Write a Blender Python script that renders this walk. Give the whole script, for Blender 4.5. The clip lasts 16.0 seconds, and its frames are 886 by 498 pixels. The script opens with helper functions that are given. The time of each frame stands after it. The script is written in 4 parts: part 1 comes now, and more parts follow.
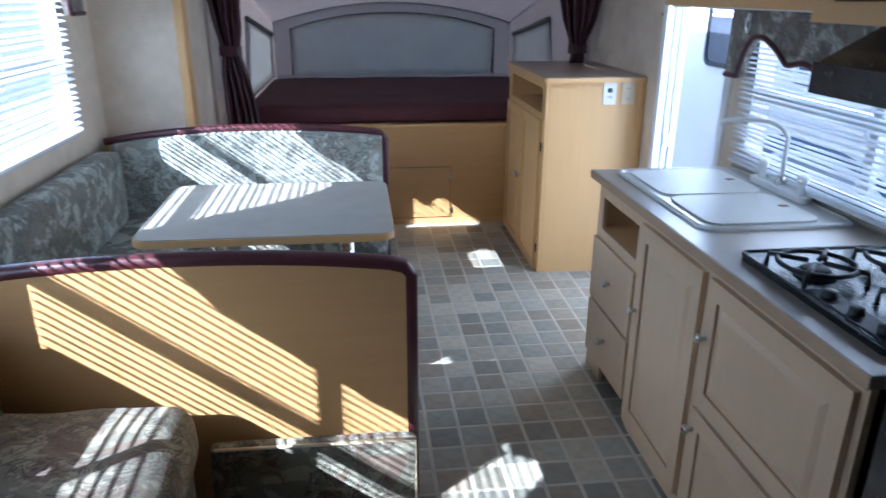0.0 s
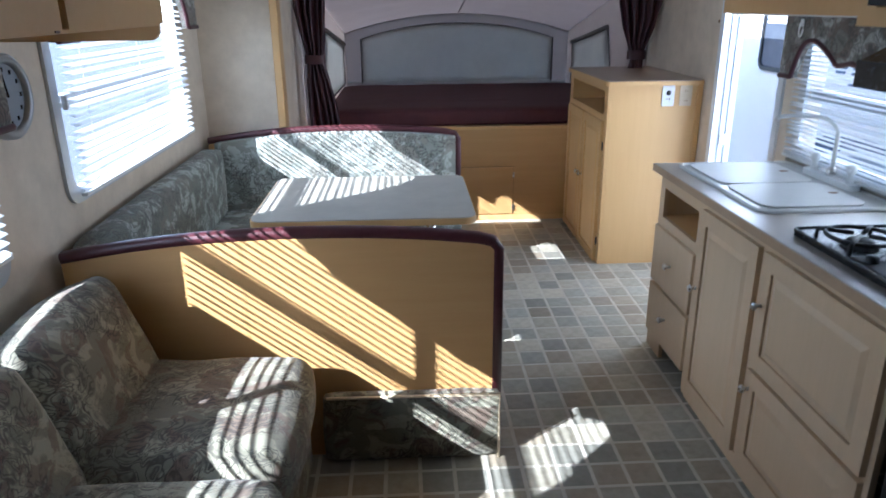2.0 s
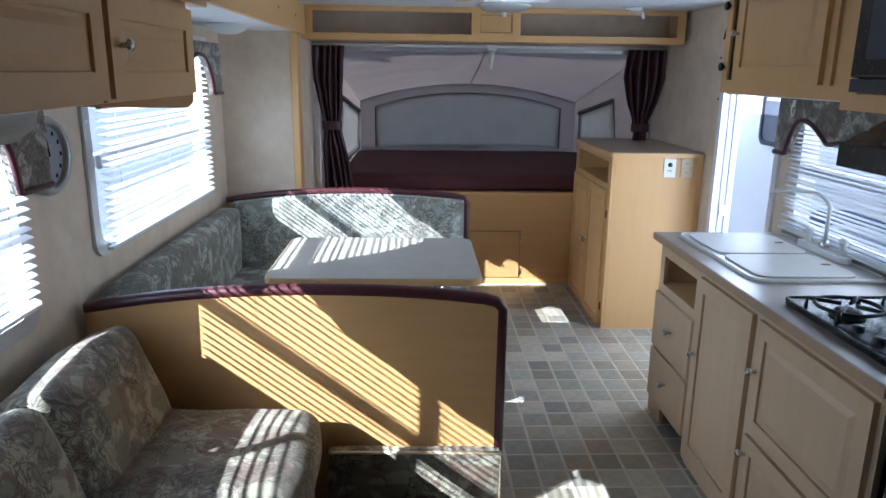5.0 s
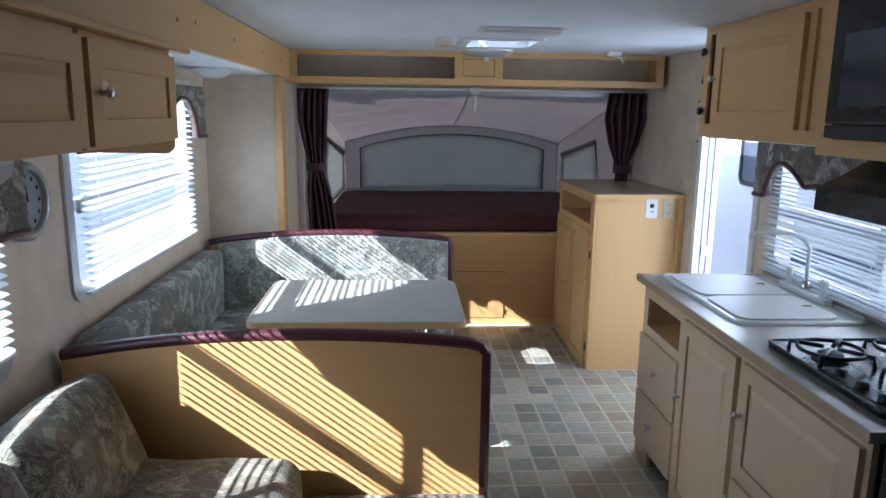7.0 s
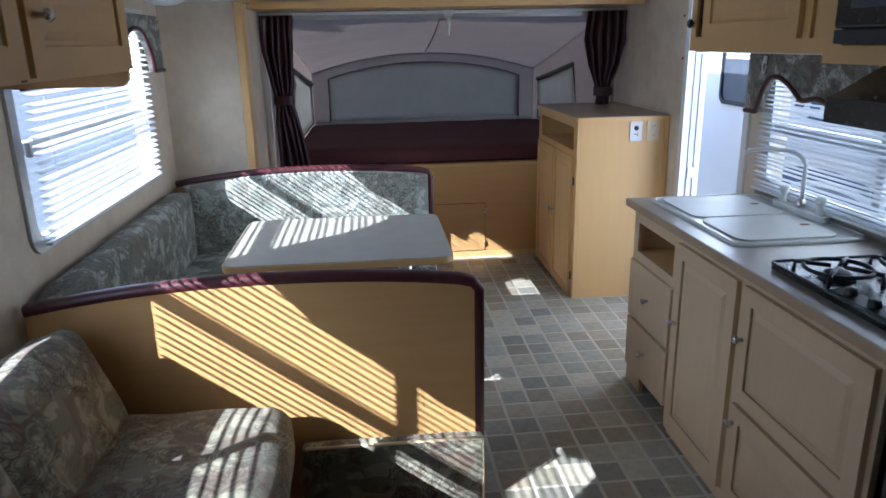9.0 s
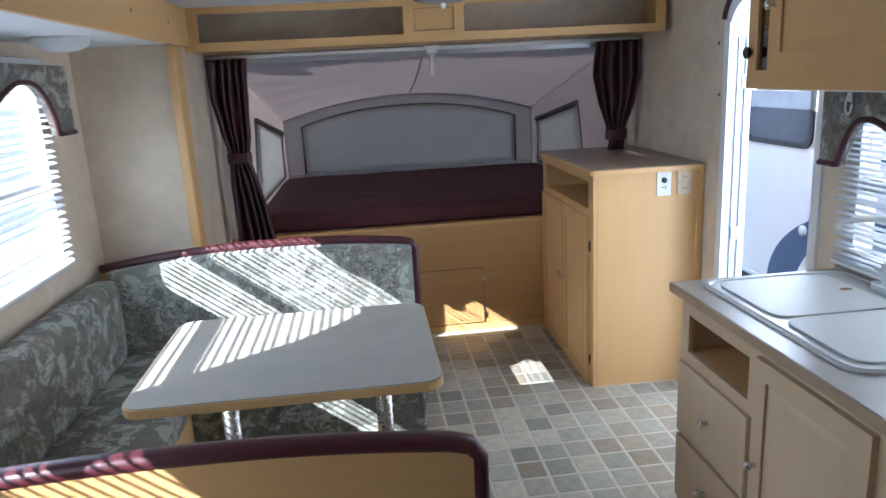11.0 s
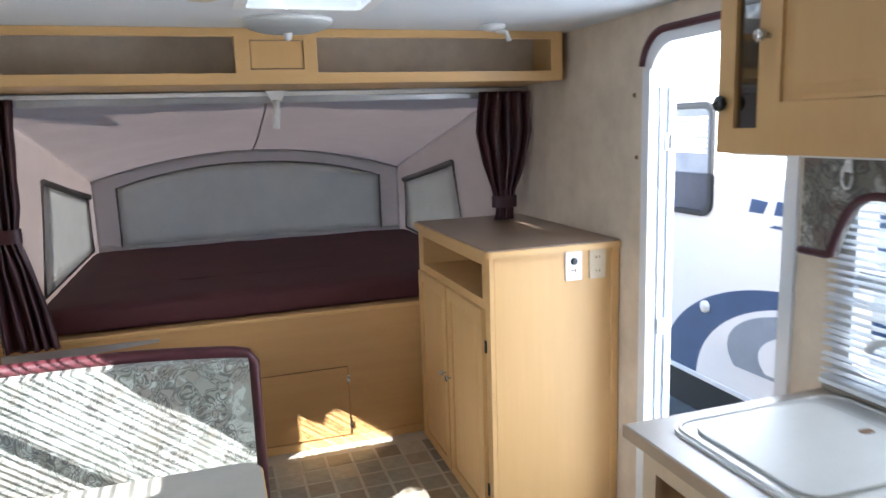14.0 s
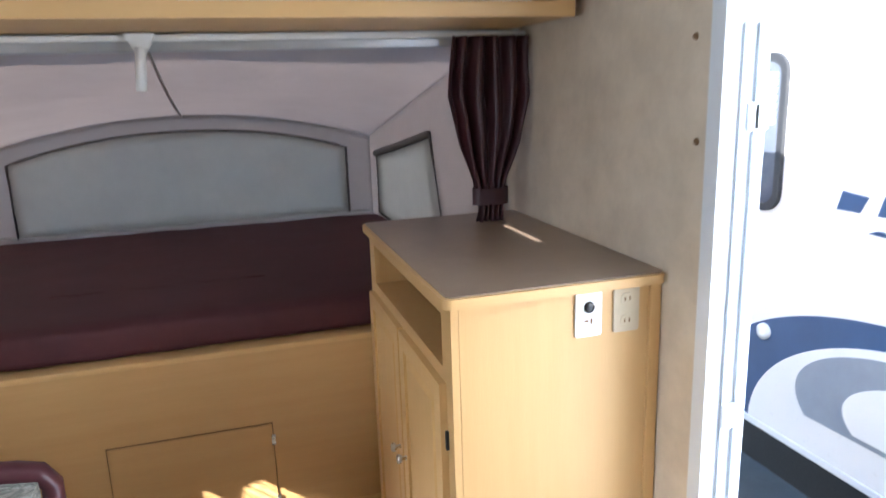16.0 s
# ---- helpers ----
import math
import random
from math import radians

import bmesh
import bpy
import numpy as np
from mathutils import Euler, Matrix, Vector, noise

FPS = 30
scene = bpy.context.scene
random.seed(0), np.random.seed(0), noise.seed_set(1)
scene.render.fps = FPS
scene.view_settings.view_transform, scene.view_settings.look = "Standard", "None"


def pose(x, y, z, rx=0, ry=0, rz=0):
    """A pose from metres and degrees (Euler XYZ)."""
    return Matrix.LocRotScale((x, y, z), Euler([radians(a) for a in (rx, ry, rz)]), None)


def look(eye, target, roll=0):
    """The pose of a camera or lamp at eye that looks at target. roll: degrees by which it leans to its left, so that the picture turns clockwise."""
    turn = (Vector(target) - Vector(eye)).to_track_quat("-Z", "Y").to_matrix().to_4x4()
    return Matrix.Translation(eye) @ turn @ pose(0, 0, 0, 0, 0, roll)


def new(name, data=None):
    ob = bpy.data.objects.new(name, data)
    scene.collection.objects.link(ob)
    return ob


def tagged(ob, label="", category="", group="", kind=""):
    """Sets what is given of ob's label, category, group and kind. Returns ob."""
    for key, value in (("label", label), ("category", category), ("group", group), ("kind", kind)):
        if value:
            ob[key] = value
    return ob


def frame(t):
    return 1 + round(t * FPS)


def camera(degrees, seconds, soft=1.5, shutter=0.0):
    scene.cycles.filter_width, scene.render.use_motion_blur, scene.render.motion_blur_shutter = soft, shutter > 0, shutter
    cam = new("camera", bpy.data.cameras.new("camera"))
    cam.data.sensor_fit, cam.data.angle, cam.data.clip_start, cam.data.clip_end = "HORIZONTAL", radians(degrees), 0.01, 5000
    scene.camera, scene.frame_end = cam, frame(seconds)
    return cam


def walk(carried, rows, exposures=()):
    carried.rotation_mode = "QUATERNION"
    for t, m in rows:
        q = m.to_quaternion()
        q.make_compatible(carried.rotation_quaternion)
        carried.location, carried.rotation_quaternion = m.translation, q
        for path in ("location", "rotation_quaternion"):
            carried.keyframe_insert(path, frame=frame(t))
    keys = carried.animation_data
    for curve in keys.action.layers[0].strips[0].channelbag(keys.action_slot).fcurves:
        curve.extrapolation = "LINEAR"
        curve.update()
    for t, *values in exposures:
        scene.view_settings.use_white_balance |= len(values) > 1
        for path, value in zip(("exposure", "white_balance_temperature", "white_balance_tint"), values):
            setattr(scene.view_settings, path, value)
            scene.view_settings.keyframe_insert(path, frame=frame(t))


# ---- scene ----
cam = camera(64.9, 16.0, shutter=0.5)
PATH = [
    (0, (0.256, 0.496, 1.566), (0.482, 2.361, 0.878), 0.3),
    (0.5, (0.232, 0.468, 1.571), (0.329, 2.353, 0.911), 2.2),
    (1, (0.172, 0.388, 1.559), (0.224, 2.272, 0.891), 2.7),
    (1.5, (0.093, 0.262, 1.544), (0.095, 2.137, 0.846), -1.0),
    (2, (0.089, 0.177, 1.572), (0.187, 2.062, 0.91), -0.5),
    (2.5, (0.093, 0.136, 1.585), (0.226, 2.039, 0.987), 1.1),
    (3, (0.08, 0.096, 1.593), (0.123, 2.011, 1.016), 1.5),
    (3.5, (0.079, 0.08, 1.597), (0.128, 2.0, 1.04), 1.8),
    (4, (0.103, 0.077, 1.601), (0.206, 2.002, 1.069), 0.1),
    (4.5, (0.086, 0.069, 1.599), (0.159, 2.0, 1.083), 0.8),
    (7, (0.097, 0.082, 1.617), (0.215, 2.041, 1.233), 0.8),
    (7.5, (0.042, 0.08, 1.643), (-0.019, 2.038, 1.238), 1.2),
    (8, (0.001, 0.065, 1.628), (-0.14, 1.98, 1.069), 0.7),
    (8.5, (0.025, 0.098, 1.613), (0.027, 2.009, 1.021), 1.2),
    (9, (0.057, 0.217, 1.584), (0.249, 2.125, 1.015), -1.1),
    (9.5, (0.097, 0.475, 1.577), (0.223, 2.395, 1.034), -2.0),
    (10, (0.176, 0.705, 1.635), (0.261, 2.653, 1.188), -1.4),
    (10.2, (0.179, 0.768, 1.631), (0.28, 2.709, 1.162), -1.9),
    (12.3, (0.328, 1.306, 1.607), (0.693, 3.216, 1.138), -0.0),
    (12.5, (0.361, 1.347, 1.604), (0.737, 3.263, 1.171), 0.8),
    (13, (0.35, 1.521, 1.575), (0.798, 3.423, 1.148), 0.2),
    (13.5, (0.278, 1.681, 1.613), (0.874, 3.558, 1.265), -4.3),
    (14, (0.311, 1.821, 1.609), (0.92, 3.694, 1.264), -1.9),
    (14.5, (0.511, 2.067, 1.621), (0.922, 3.989, 1.253), 0.3),
    (15, (0.634, 2.253, 1.598), (1.032, 4.16, 1.147), -1.5),
    (15.5, (0.695, 2.502, 1.612), (1.325, 4.371, 1.28), -1.8),
    (16, (0.806, 2.733, 1.616), (1.368, 4.596, 1.157), -1.9),
]
walk(cam, [(t, look(eye, target, roll)) for t, eye, target, roll in PATH],
     exposures=[(0.0, 2.3, 4850, 10), (1.5, 2.3, 5050, 10), (4.5, 2.2, 5200, 10), (7.0, 2.1, 5200, 10), (8.0, 1.6, 5150, 10), (8.5, 1.6, 5150, 10), (9.0, 1.9, 5200, 10), (10.0, 2.2, 5300, 10),
                (12.5, 2.5, 5450, 10), (14.0, 2.68, 5700, 10), (15.5, 3.0, 5800, 10), (16.0, 2.95, 5700, 10)])

# ---- world, sun ----
SUN_WAY = Vector((1.0, 0.70, -0.752)).normalized()
world = bpy.data.worlds.new("sky")
scene.world = world
world.use_nodes = True
wn = world.node_tree.nodes
sky = wn.new("ShaderNodeTexSky")
sky.sky_type = "NISHITA"
sky.sun_disc = False
sky.sun_elevation = math.asin(-SUN_WAY.z)
sky.sun_rotation = math.atan2(-SUN_WAY.x, -SUN_WAY.y)
wn["Background"].inputs[1].default_value = 0.15
world.node_tree.links.new(sky.outputs[0], wn["Background"].inputs[0])
sun_data = bpy.data.lights.new("sun", "SUN")
sun_data.energy = 5.0
sun_data.angle = radians(0.4)
sun_data.color = (1.0, 0.95, 0.87)
sun = new("sun", sun_data)
sun.matrix_world = look(-10 * SUN_WAY, (0, 0, 0))


def opening_light(eye, target, size, watts):
    """The sky's light in the opening of a window, door or hatch."""
    d = bpy.data.lights.new("opening_light", "AREA")
    d.shape, d.size, d.size_y, d.energy, d.color = "RECTANGLE", size[0], size[1], watts, (0.86, 0.93, 1.0)
    ob = new("opening_light", d)
    ob.matrix_world = look(eye, target)


opening_light((1.97, 3.65, 0.98), (0, 3.65, 0.9), (0.62, 1.7), 3.0)
opening_light((1.90, 2.45, 1.23), (0, 2.45, 1.1), (1.35, 0.5), 0.8)
opening_light((-1.20, 1.54, 1.22), (0, 1.54, 0.9), (1.1, 0.5), 1.2)
opening_light((-1.20, 3.31, 1.31), (0, 3.31, 0.9), (1.35, 0.62), 1.9)

# ---- materials ----
def mat(name, c1, c2=None, scale=6.0, rough=0.5, metal=0.0, bump=0.0, bump_scale=80.0, stretch=(1, 1, 1), vary=0.0, coat=0.0, uneven=0.08):
    """Two tones mixed by noise at two scales, with fine relief; vary: spread from object to object."""
    m = bpy.data.materials.new(name)
    m.use_nodes = True
    nt = m.node_tree
    n, l = nt.nodes, nt.links
    b = n["Principled BSDF"]
    b.inputs["Roughness"].default_value = rough
    b.inputs["Metallic"].default_value = metal
    b.inputs["Coat Weight"].default_value = coat
    tc = n.new("ShaderNodeTexCoord")
    mp = n.new("ShaderNodeMapping")
    mp.inputs["Scale"].default_value = stretch
    l.new(tc.outputs["Object"], mp.inputs["Vector"])
    big = n.new("ShaderNodeTexNoise")
    big.inputs["Scale"].default_value = scale
    big.inputs["Detail"].default_value = 6
    big.inputs["Roughness"].default_value = 0.65
    l.new(mp.outputs[0], big.inputs["Vector"])
    ramp = n.new("ShaderNodeValToRGB")
    ramp.color_ramp.elements[0].position = 0.32
    ramp.color_ramp.elements[1].position = 0.68
    c2 = c2 or tuple(v * 0.85 for v in c1)
    ramp.color_ramp.elements[0].color = (*c1, 1)
    ramp.color_ramp.elements[1].color = (*c2, 1)
    l.new(big.outputs["Fac"], ramp.inputs[0])
    out = ramp.outputs[0]
    if vary:
        info = n.new("ShaderNodeObjectInfo")
        hsv = n.new("ShaderNodeHueSaturation")
        rng = n.new("ShaderNodeMapRange")
        rng.inputs["To Min"].default_value, rng.inputs["To Max"].default_value = 1 - vary, 1 + vary
        l.new(info.outputs["Random"], rng.inputs["Value"])
        l.new(rng.outputs[0], hsv.inputs["Value"])
        l.new(out, hsv.inputs["Color"])
        out = hsv.outputs[0]
    l.new(out, b.inputs["Base Color"])
    fine = n.new("ShaderNodeTexNoise")
    fine.inputs["Scale"].default_value = bump_scale
    fine.inputs["Detail"].default_value = 4
    l.new(mp.outputs[0], fine.inputs["Vector"])
    if bump:
        bp = n.new("ShaderNodeBump")
        bp.inputs["Strength"].default_value = bump
        bp.inputs["Distance"].default_value = 0.004
        l.new(fine.outputs["Fac"], bp.inputs["Height"])
        l.new(bp.outputs[0], b.inputs["Normal"])
    rr = n.new("ShaderNodeMapRange")
    rr.inputs["To Min"].default_value, rr.inputs["To Max"].default_value = max(rough - uneven, 0.03), min(rough + uneven, 1)
    l.new(fine.outputs["Fac"], rr.inputs["Value"])
    l.new(rr.outputs[0], b.inputs["Roughness"])
    return m


def floral(name, dark, mid, light, scale=9.0, rose=(0.17, 0.105, 0.075)):
    """Woven cloth printed with leaves in two tones, rosy blooms and thin dark scrolls."""
    m = bpy.data.materials.new(name)
    m.use_nodes = True
    n, l = m.node_tree.nodes, m.node_tree.links
    b = n["Principled BSDF"]
    b.inputs["Roughness"].default_value = 0.8
    b.inputs["Sheen Weight"].default_value = 0.15
    tc = n.new("ShaderNodeTexCoord")

    def cloud(size, detail, distortion, shift):
        mp = n.new("ShaderNodeMapping")
        mp.inputs["Location"].default_value = (shift, shift * 0.7, shift * 1.3)
        l.new(tc.outputs["Object"], mp.inputs["Vector"])
        t = n.new("ShaderNodeTexNoise")
        t.inputs["Scale"].default_value = size
        t.inputs["Detail"].default_value = detail
        t.inputs["Roughness"].default_value = 0.55
        t.inputs["Distortion"].default_value = distortion
        l.new(mp.outputs[0], t.inputs["Vector"])
        return t.outputs["Fac"]

    def steps(source, stops):
        rp = n.new("ShaderNodeValToRGB")
        e = rp.color_ramp.elements
        e[0].position, e[0].color = stops[0][0], (*[stops[0][1]] * 3, 1)
        e[1].position, e[1].color = stops[-1][0], (*[stops[-1][1]] * 3, 1)
        for pos, val in stops[1:-1]:
            e.new(pos).color = (val, val, val, 1)
        l.new(source, rp.inputs[0])
        return rp.outputs[0]

    def blend(factor, a, colour):
        mx = n.new("ShaderNodeMix")
        mx.data_type = "RGBA"
        l.new(factor, mx.inputs["Factor"])
        if isinstance(a, tuple):
            mx.inputs["A"].default_value = (*a, 1)
        else:
            l.new(a, mx.inputs["A"])
        mx.inputs["B"].default_value = (*colour, 1)
        return mx.outputs["Result"]

    def both(a, c):
        mu = n.new("ShaderNodeMath")
        mu.operation = "MULTIPLY"
        l.new(a, mu.inputs[0])
        l.new(c, mu.inputs[1])
        return mu.outputs[0]

    ground = blend(steps(cloud(scale * 0.8, 3, 0.8, 0), ((0.46, 0), (0.51, 1))), light, mid)
    blooms = blend(steps(cloud(scale * 0.75, 4, 1.2, 3.1), ((0.53, 0), (0.57, 0.75))), ground, rose)
    where = steps(cloud(scale * 0.45, 1, 0, 7.7), ((0.40, 0), (0.46, 1)))
    scroll = steps(cloud(scale * 0.95, 1, 2.2, 5.3), ((0.385, 0), (0.42, 0.65), (0.445, 0.65), (0.475, 0.05), (0.505, 0.05), (0.53, 0.75), (0.555, 0.75), (0.585, 0.05), (0.66, 0)))
    veins = steps(cloud(scale * 2.6, 2, 1.5, 9.4), ((0.47, 0), (0.5, 0.55), (0.53, 0)))
    drawn = blend(both(scroll, where), blooms, dark)
    drawn = blend(both(veins, steps(cloud(scale * 0.7, 1, 0, 2.2), ((0.5, 0), (0.56, 1)))), drawn, dark)
    l.new(drawn, b.inputs["Base Color"])
    weave = n.new("ShaderNodeTexNoise")
    weave.inputs["Scale"].default_value = 220
    l.new(tc.outputs["Object"], weave.inputs["Vector"])
    bp = n.new("ShaderNodeBump")
    bp.inputs["Strength"].default_value = 0.35
    bp.inputs["Distance"].default_value = 0.003
    l.new(weave.outputs["Fac"], bp.inputs["Height"])
    l.new(bp.outputs[0], b.inputs["Normal"])
    return m


def see_through(name, tint, gloss, rough=0.02):
    m = bpy.data.materials.new(name)
    m.use_nodes = True
    n, l = m.node_tree.nodes, m.node_tree.links
    n.remove(n["Principled BSDF"])
    tr, gl, mx = n.new("ShaderNodeBsdfTransparent"), n.new("ShaderNodeBsdfGlossy"), n.new("ShaderNodeMixShader")
    tr.inputs[0].default_value = (*tint, 1)
    gl.inputs["Roughness"].default_value = rough
    mx.inputs[0].default_value = gloss
    l.new(tr.outputs[0], mx.inputs[1])
    l.new(gl.outputs[0], mx.inputs[2])
    l.new(mx.outputs[0], n["Material Output"].inputs[0])
    return m


def thin_cloth(name, c1, c2, through_part, scale=5.0, bump=0.3):
    """Cloth or thin plastic that lets part of the light pass."""
    m = mat(name, c1, c2, scale=scale, rough=0.8, bump=bump, bump_scale=14)
    n, l = m.node_tree.nodes, m.node_tree.links
    tl, mx = n.new("ShaderNodeBsdfTranslucent"), n.new("ShaderNodeMixShader")
    tl.inputs[0].default_value = (*c1, 1)
    mx.inputs[0].default_value = through_part
    l.new(n["Principled BSDF"].outputs[0], mx.inputs[1])
    l.new(tl.outputs[0], mx.inputs[2])
    l.new(mx.outputs[0], n["Material Output"].inputs[0])
    return m


M_OAK = mat("maple laminate", (0.65, 0.405, 0.165), (0.62, 0.38, 0.15), scale=3, rough=0.42, bump=0.08, bump_scale=40, stretch=(9, 9, 0.7))
M_PANEL = mat("honey panel board", (0.56, 0.335, 0.13), (0.525, 0.305, 0.112), scale=3, rough=0.45, bump=0.08, bump_scale=40, stretch=(0.7, 9, 9))
M_OAKH = mat("maple laminate lengthwise", (0.65, 0.405, 0.165), (0.62, 0.38, 0.15), scale=3, rough=0.42, bump=0.08, bump_scale=40, stretch=(0.7, 9, 9))
M_PALE = mat("pale maple laminate", (0.60, 0.43, 0.26), (0.56, 0.40, 0.235), scale=3, rough=0.42, bump=0.06, bump_scale=40, stretch=(9, 9, 0.7))
M_GAP_SHADE = mat("maple darkened as gap shade", (0.13, 0.07, 0.03), (0.10, 0.05, 0.022), scale=5, rough=0.5)
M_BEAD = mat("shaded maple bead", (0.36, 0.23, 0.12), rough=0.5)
M_GROOVE = mat("stained groove", (0.22, 0.12, 0.05), rough=0.7)
M_WALL = mat("mottled wallpaper", (0.71, 0.60, 0.46), (0.58, 0.48, 0.36), scale=7, rough=0.6, bump=0.1, bump_scale=60)
M_CEIL = mat("ceiling board", (0.74, 0.76, 0.78), (0.68, 0.70, 0.72), scale=3, rough=0.55, bump=0.12, bump_scale=120)
M_FLORAL = floral("floral cloth", (0.028, 0.022, 0.018), (0.17, 0.16, 0.115), (0.30, 0.285, 0.205), scale=12, rose=(0.13, 0.08, 0.055))
M_FLORAL2 = floral("floral panel cloth", (0.05, 0.05, 0.045), (0.25, 0.26, 0.22), (0.42, 0.435, 0.385), scale=12, rose=(0.24, 0.22, 0.18))
M_FLORAL3 = floral("pale floral cloth", (0.05, 0.048, 0.042), (0.15, 0.155, 0.125), (0.36, 0.375, 0.325), scale=13, rose=(0.17, 0.15, 0.115))
M_VALANCE = floral("valance cloth", (0.06, 0.055, 0.05), (0.20, 0.19, 0.155), (0.42, 0.41, 0.36), scale=11, rose=(0.16, 0.11, 0.085))
M_MAROON = mat("maroon vinyl", (0.075, 0.018, 0.022), (0.055, 0.012, 0.016), scale=9, rough=0.4, bump=0.15, bump_scale=150)
M_MATTRESS = mat("maroon mattress cloth", (0.082, 0.018, 0.02), (0.06, 0.013, 0.015), scale=5, rough=0.75, bump=0.3, bump_scale=260)
M_CURTAIN = mat("maroon satin", (0.055, 0.014, 0.017), (0.04, 0.010, 0.013), scale=5, rough=0.45, bump=0.1, bump_scale=90)
M_TOP = mat("grey laminate top", (0.42, 0.395, 0.335), (0.36, 0.34, 0.285), scale=9, rough=0.33, bump_scale=40, uneven=0.02)
M_CTOP = mat("taupe laminate top", (0.34, 0.295, 0.235), (0.32, 0.275, 0.22), scale=6, rough=0.3, bump_scale=40, uneven=0.015)
M_DTOP = mat("brown laminate top", (0.30, 0.215, 0.145), (0.26, 0.185, 0.125), scale=7, rough=0.32, bump_scale=40, uneven=0.02)
M_EDGE = mat("brown laminate edge", (0.42, 0.29, 0.175), (0.37, 0.25, 0.15), scale=6, rough=0.4)
M_WHITE = mat("white plastic", (0.80, 0.80, 0.78), (0.74, 0.74, 0.72), scale=6, rough=0.35, bump=0.02)
M_IVORY = mat("ivory plastic", (0.62, 0.51, 0.34), rough=0.4)
M_SINK = mat("white sink enamel", (0.68, 0.67, 0.63), (0.64, 0.63, 0.59), scale=4, rough=0.22, bump=0.02, coat=0.3)
M_COVER = mat("off-white cover plastic", (0.60, 0.59, 0.55), (0.56, 0.55, 0.51), scale=5, rough=0.45)
M_BLACK = mat("black enamel", (0.012, 0.012, 0.014), (0.018, 0.018, 0.02), rough=0.25)
M_IRON = mat("black iron", (0.015, 0.015, 0.016), rough=0.55, bump=0.2)
M_NICKEL = mat("brushed nickel", (0.62, 0.60, 0.57), (0.54, 0.52, 0.49), rough=0.28, metal=1.0)
M_ALU = mat("white aluminium", (0.76, 0.78, 0.80), (0.70, 0.72, 0.75), rough=0.4, bump=0.03)
M_RAIL = mat("grey aluminium", (0.56, 0.58, 0.60), (0.48, 0.50, 0.52), rough=0.35, metal=0.6)
M_SLAT = thin_cloth("white blind slat", (0.78, 0.79, 0.80), (0.74, 0.75, 0.76), 0.32, bump=0.0)
M_CANVAS = thin_cloth("grey tent canvas", (0.57, 0.51, 0.475), (0.52, 0.46, 0.43), 0.3, bump=1.0)
M_CANVAS_W = thin_cloth("pale tent window flap", (0.66, 0.65, 0.61), (0.58, 0.57, 0.54), 0.24, bump=1.0)
M_PIPING = mat("dark grey piping", (0.20, 0.18, 0.165), rough=0.7)
M_TILE = mat("vinyl slate tile", (0.46, 0.42, 0.33), (0.33, 0.30, 0.225), scale=22, rough=0.36, bump=0.25, bump_scale=50, vary=0.28)
M_TILE2 = mat("vinyl tan tile", (0.36, 0.305, 0.225), (0.27, 0.225, 0.16), scale=22, rough=0.36, bump=0.25, bump_scale=50, vary=0.2)
M_TILE3 = mat("vinyl grey tile", (0.36, 0.345, 0.285), (0.26, 0.25, 0.205), scale=22, rough=0.36, bump=0.25, bump_scale=50, vary=0.28)
M_GROUT = mat("pale vinyl joint", (0.58, 0.54, 0.45), (0.46, 0.42, 0.345), scale=9, rough=0.45)
M_GLASS = see_through("window glass", (0.96, 0.98, 0.99), 0.05)
M_SMOKE = see_through("smoked glass", (0.30, 0.27, 0.24), 0.25)
M_DOME = thin_cloth("frosted lamp cover", (0.82, 0.82, 0.80), (0.78, 0.78, 0.76), 0.55, bump=0.0)
M_EXTWHITE = mat("white trailer skin", (0.80, 0.80, 0.80), (0.76, 0.76, 0.77), scale=1.5, rough=0.3)
M_NAVY = mat("navy decal", (0.04, 0.085, 0.19), rough=0.35)
M_DECAL = mat("grey decal", (0.28, 0.32, 0.38), rough=0.35)
M_DARKGLASS = mat("dark window glass", (0.05, 0.06, 0.08), (0.09, 0.10, 0.12), scale=2, rough=0.06)
M_ASPHALT = mat("asphalt", (0.14, 0.14, 0.145), (0.10, 0.10, 0.105), scale=2, rough=0.9, bump=0.5, bump_scale=90)
M_SILVER = mat("silver clock case", (0.42, 0.42, 0.42), (0.36, 0.36, 0.36), rough=0.35, metal=0.7)
M_FACE = mat("grey clock face", (0.30, 0.33, 0.36), rough=0.5)


# ---- mesh helpers ----
def finish(bm, name, material, parent=None, label="", smooth=False):
    bmesh.ops.recalc_face_normals(bm, faces=bm.faces)
    me = bpy.data.meshes.new(name)
    bm.to_mesh(me)
    bm.free()
    me.materials.append(material)
    if smooth:
        me.polygons.foreach_set("use_smooth", [True] * len(me.polygons))
    ob = new(name, me)
    ob.parent = parent
    if label:
        ob["label"] = label
    return ob


def part(name, bm, material, parent, label="", smooth=False):
    return finish(bm, name, material, parent, label, smooth)


def thing(name, label, category, group="", kind=""):
    return tagged(new(name), label, category, group, kind)


def add_box(bm, lo, hi, bevel=0.0, segs=2):
    """A box from corner lo to corner hi, its edges rounded by bevel."""
    m = Matrix.LocRotScale([(a + b) / 2 for a, b in zip(lo, hi)], None, [abs(b - a) for a, b in zip(lo, hi)])
    made = bmesh.ops.create_cube(bm, size=1, matrix=m)["verts"]
    if bevel:
        edges = list({e for v in made for e in v.link_edges})
        bmesh.ops.bevel(bm, geom=edges, offset=bevel, segments=segs, affect="EDGES", profile=0.5)
    return bm


def box(lo, hi, bevel=0.0, segs=2):
    return add_box(bmesh.new(), lo, hi, bevel, segs)


def boxes(*pairs, bevel=0.0):
    bm = bmesh.new()
    for lo, hi in pairs:
        add_box(bm, lo, hi, bevel)
    return bm


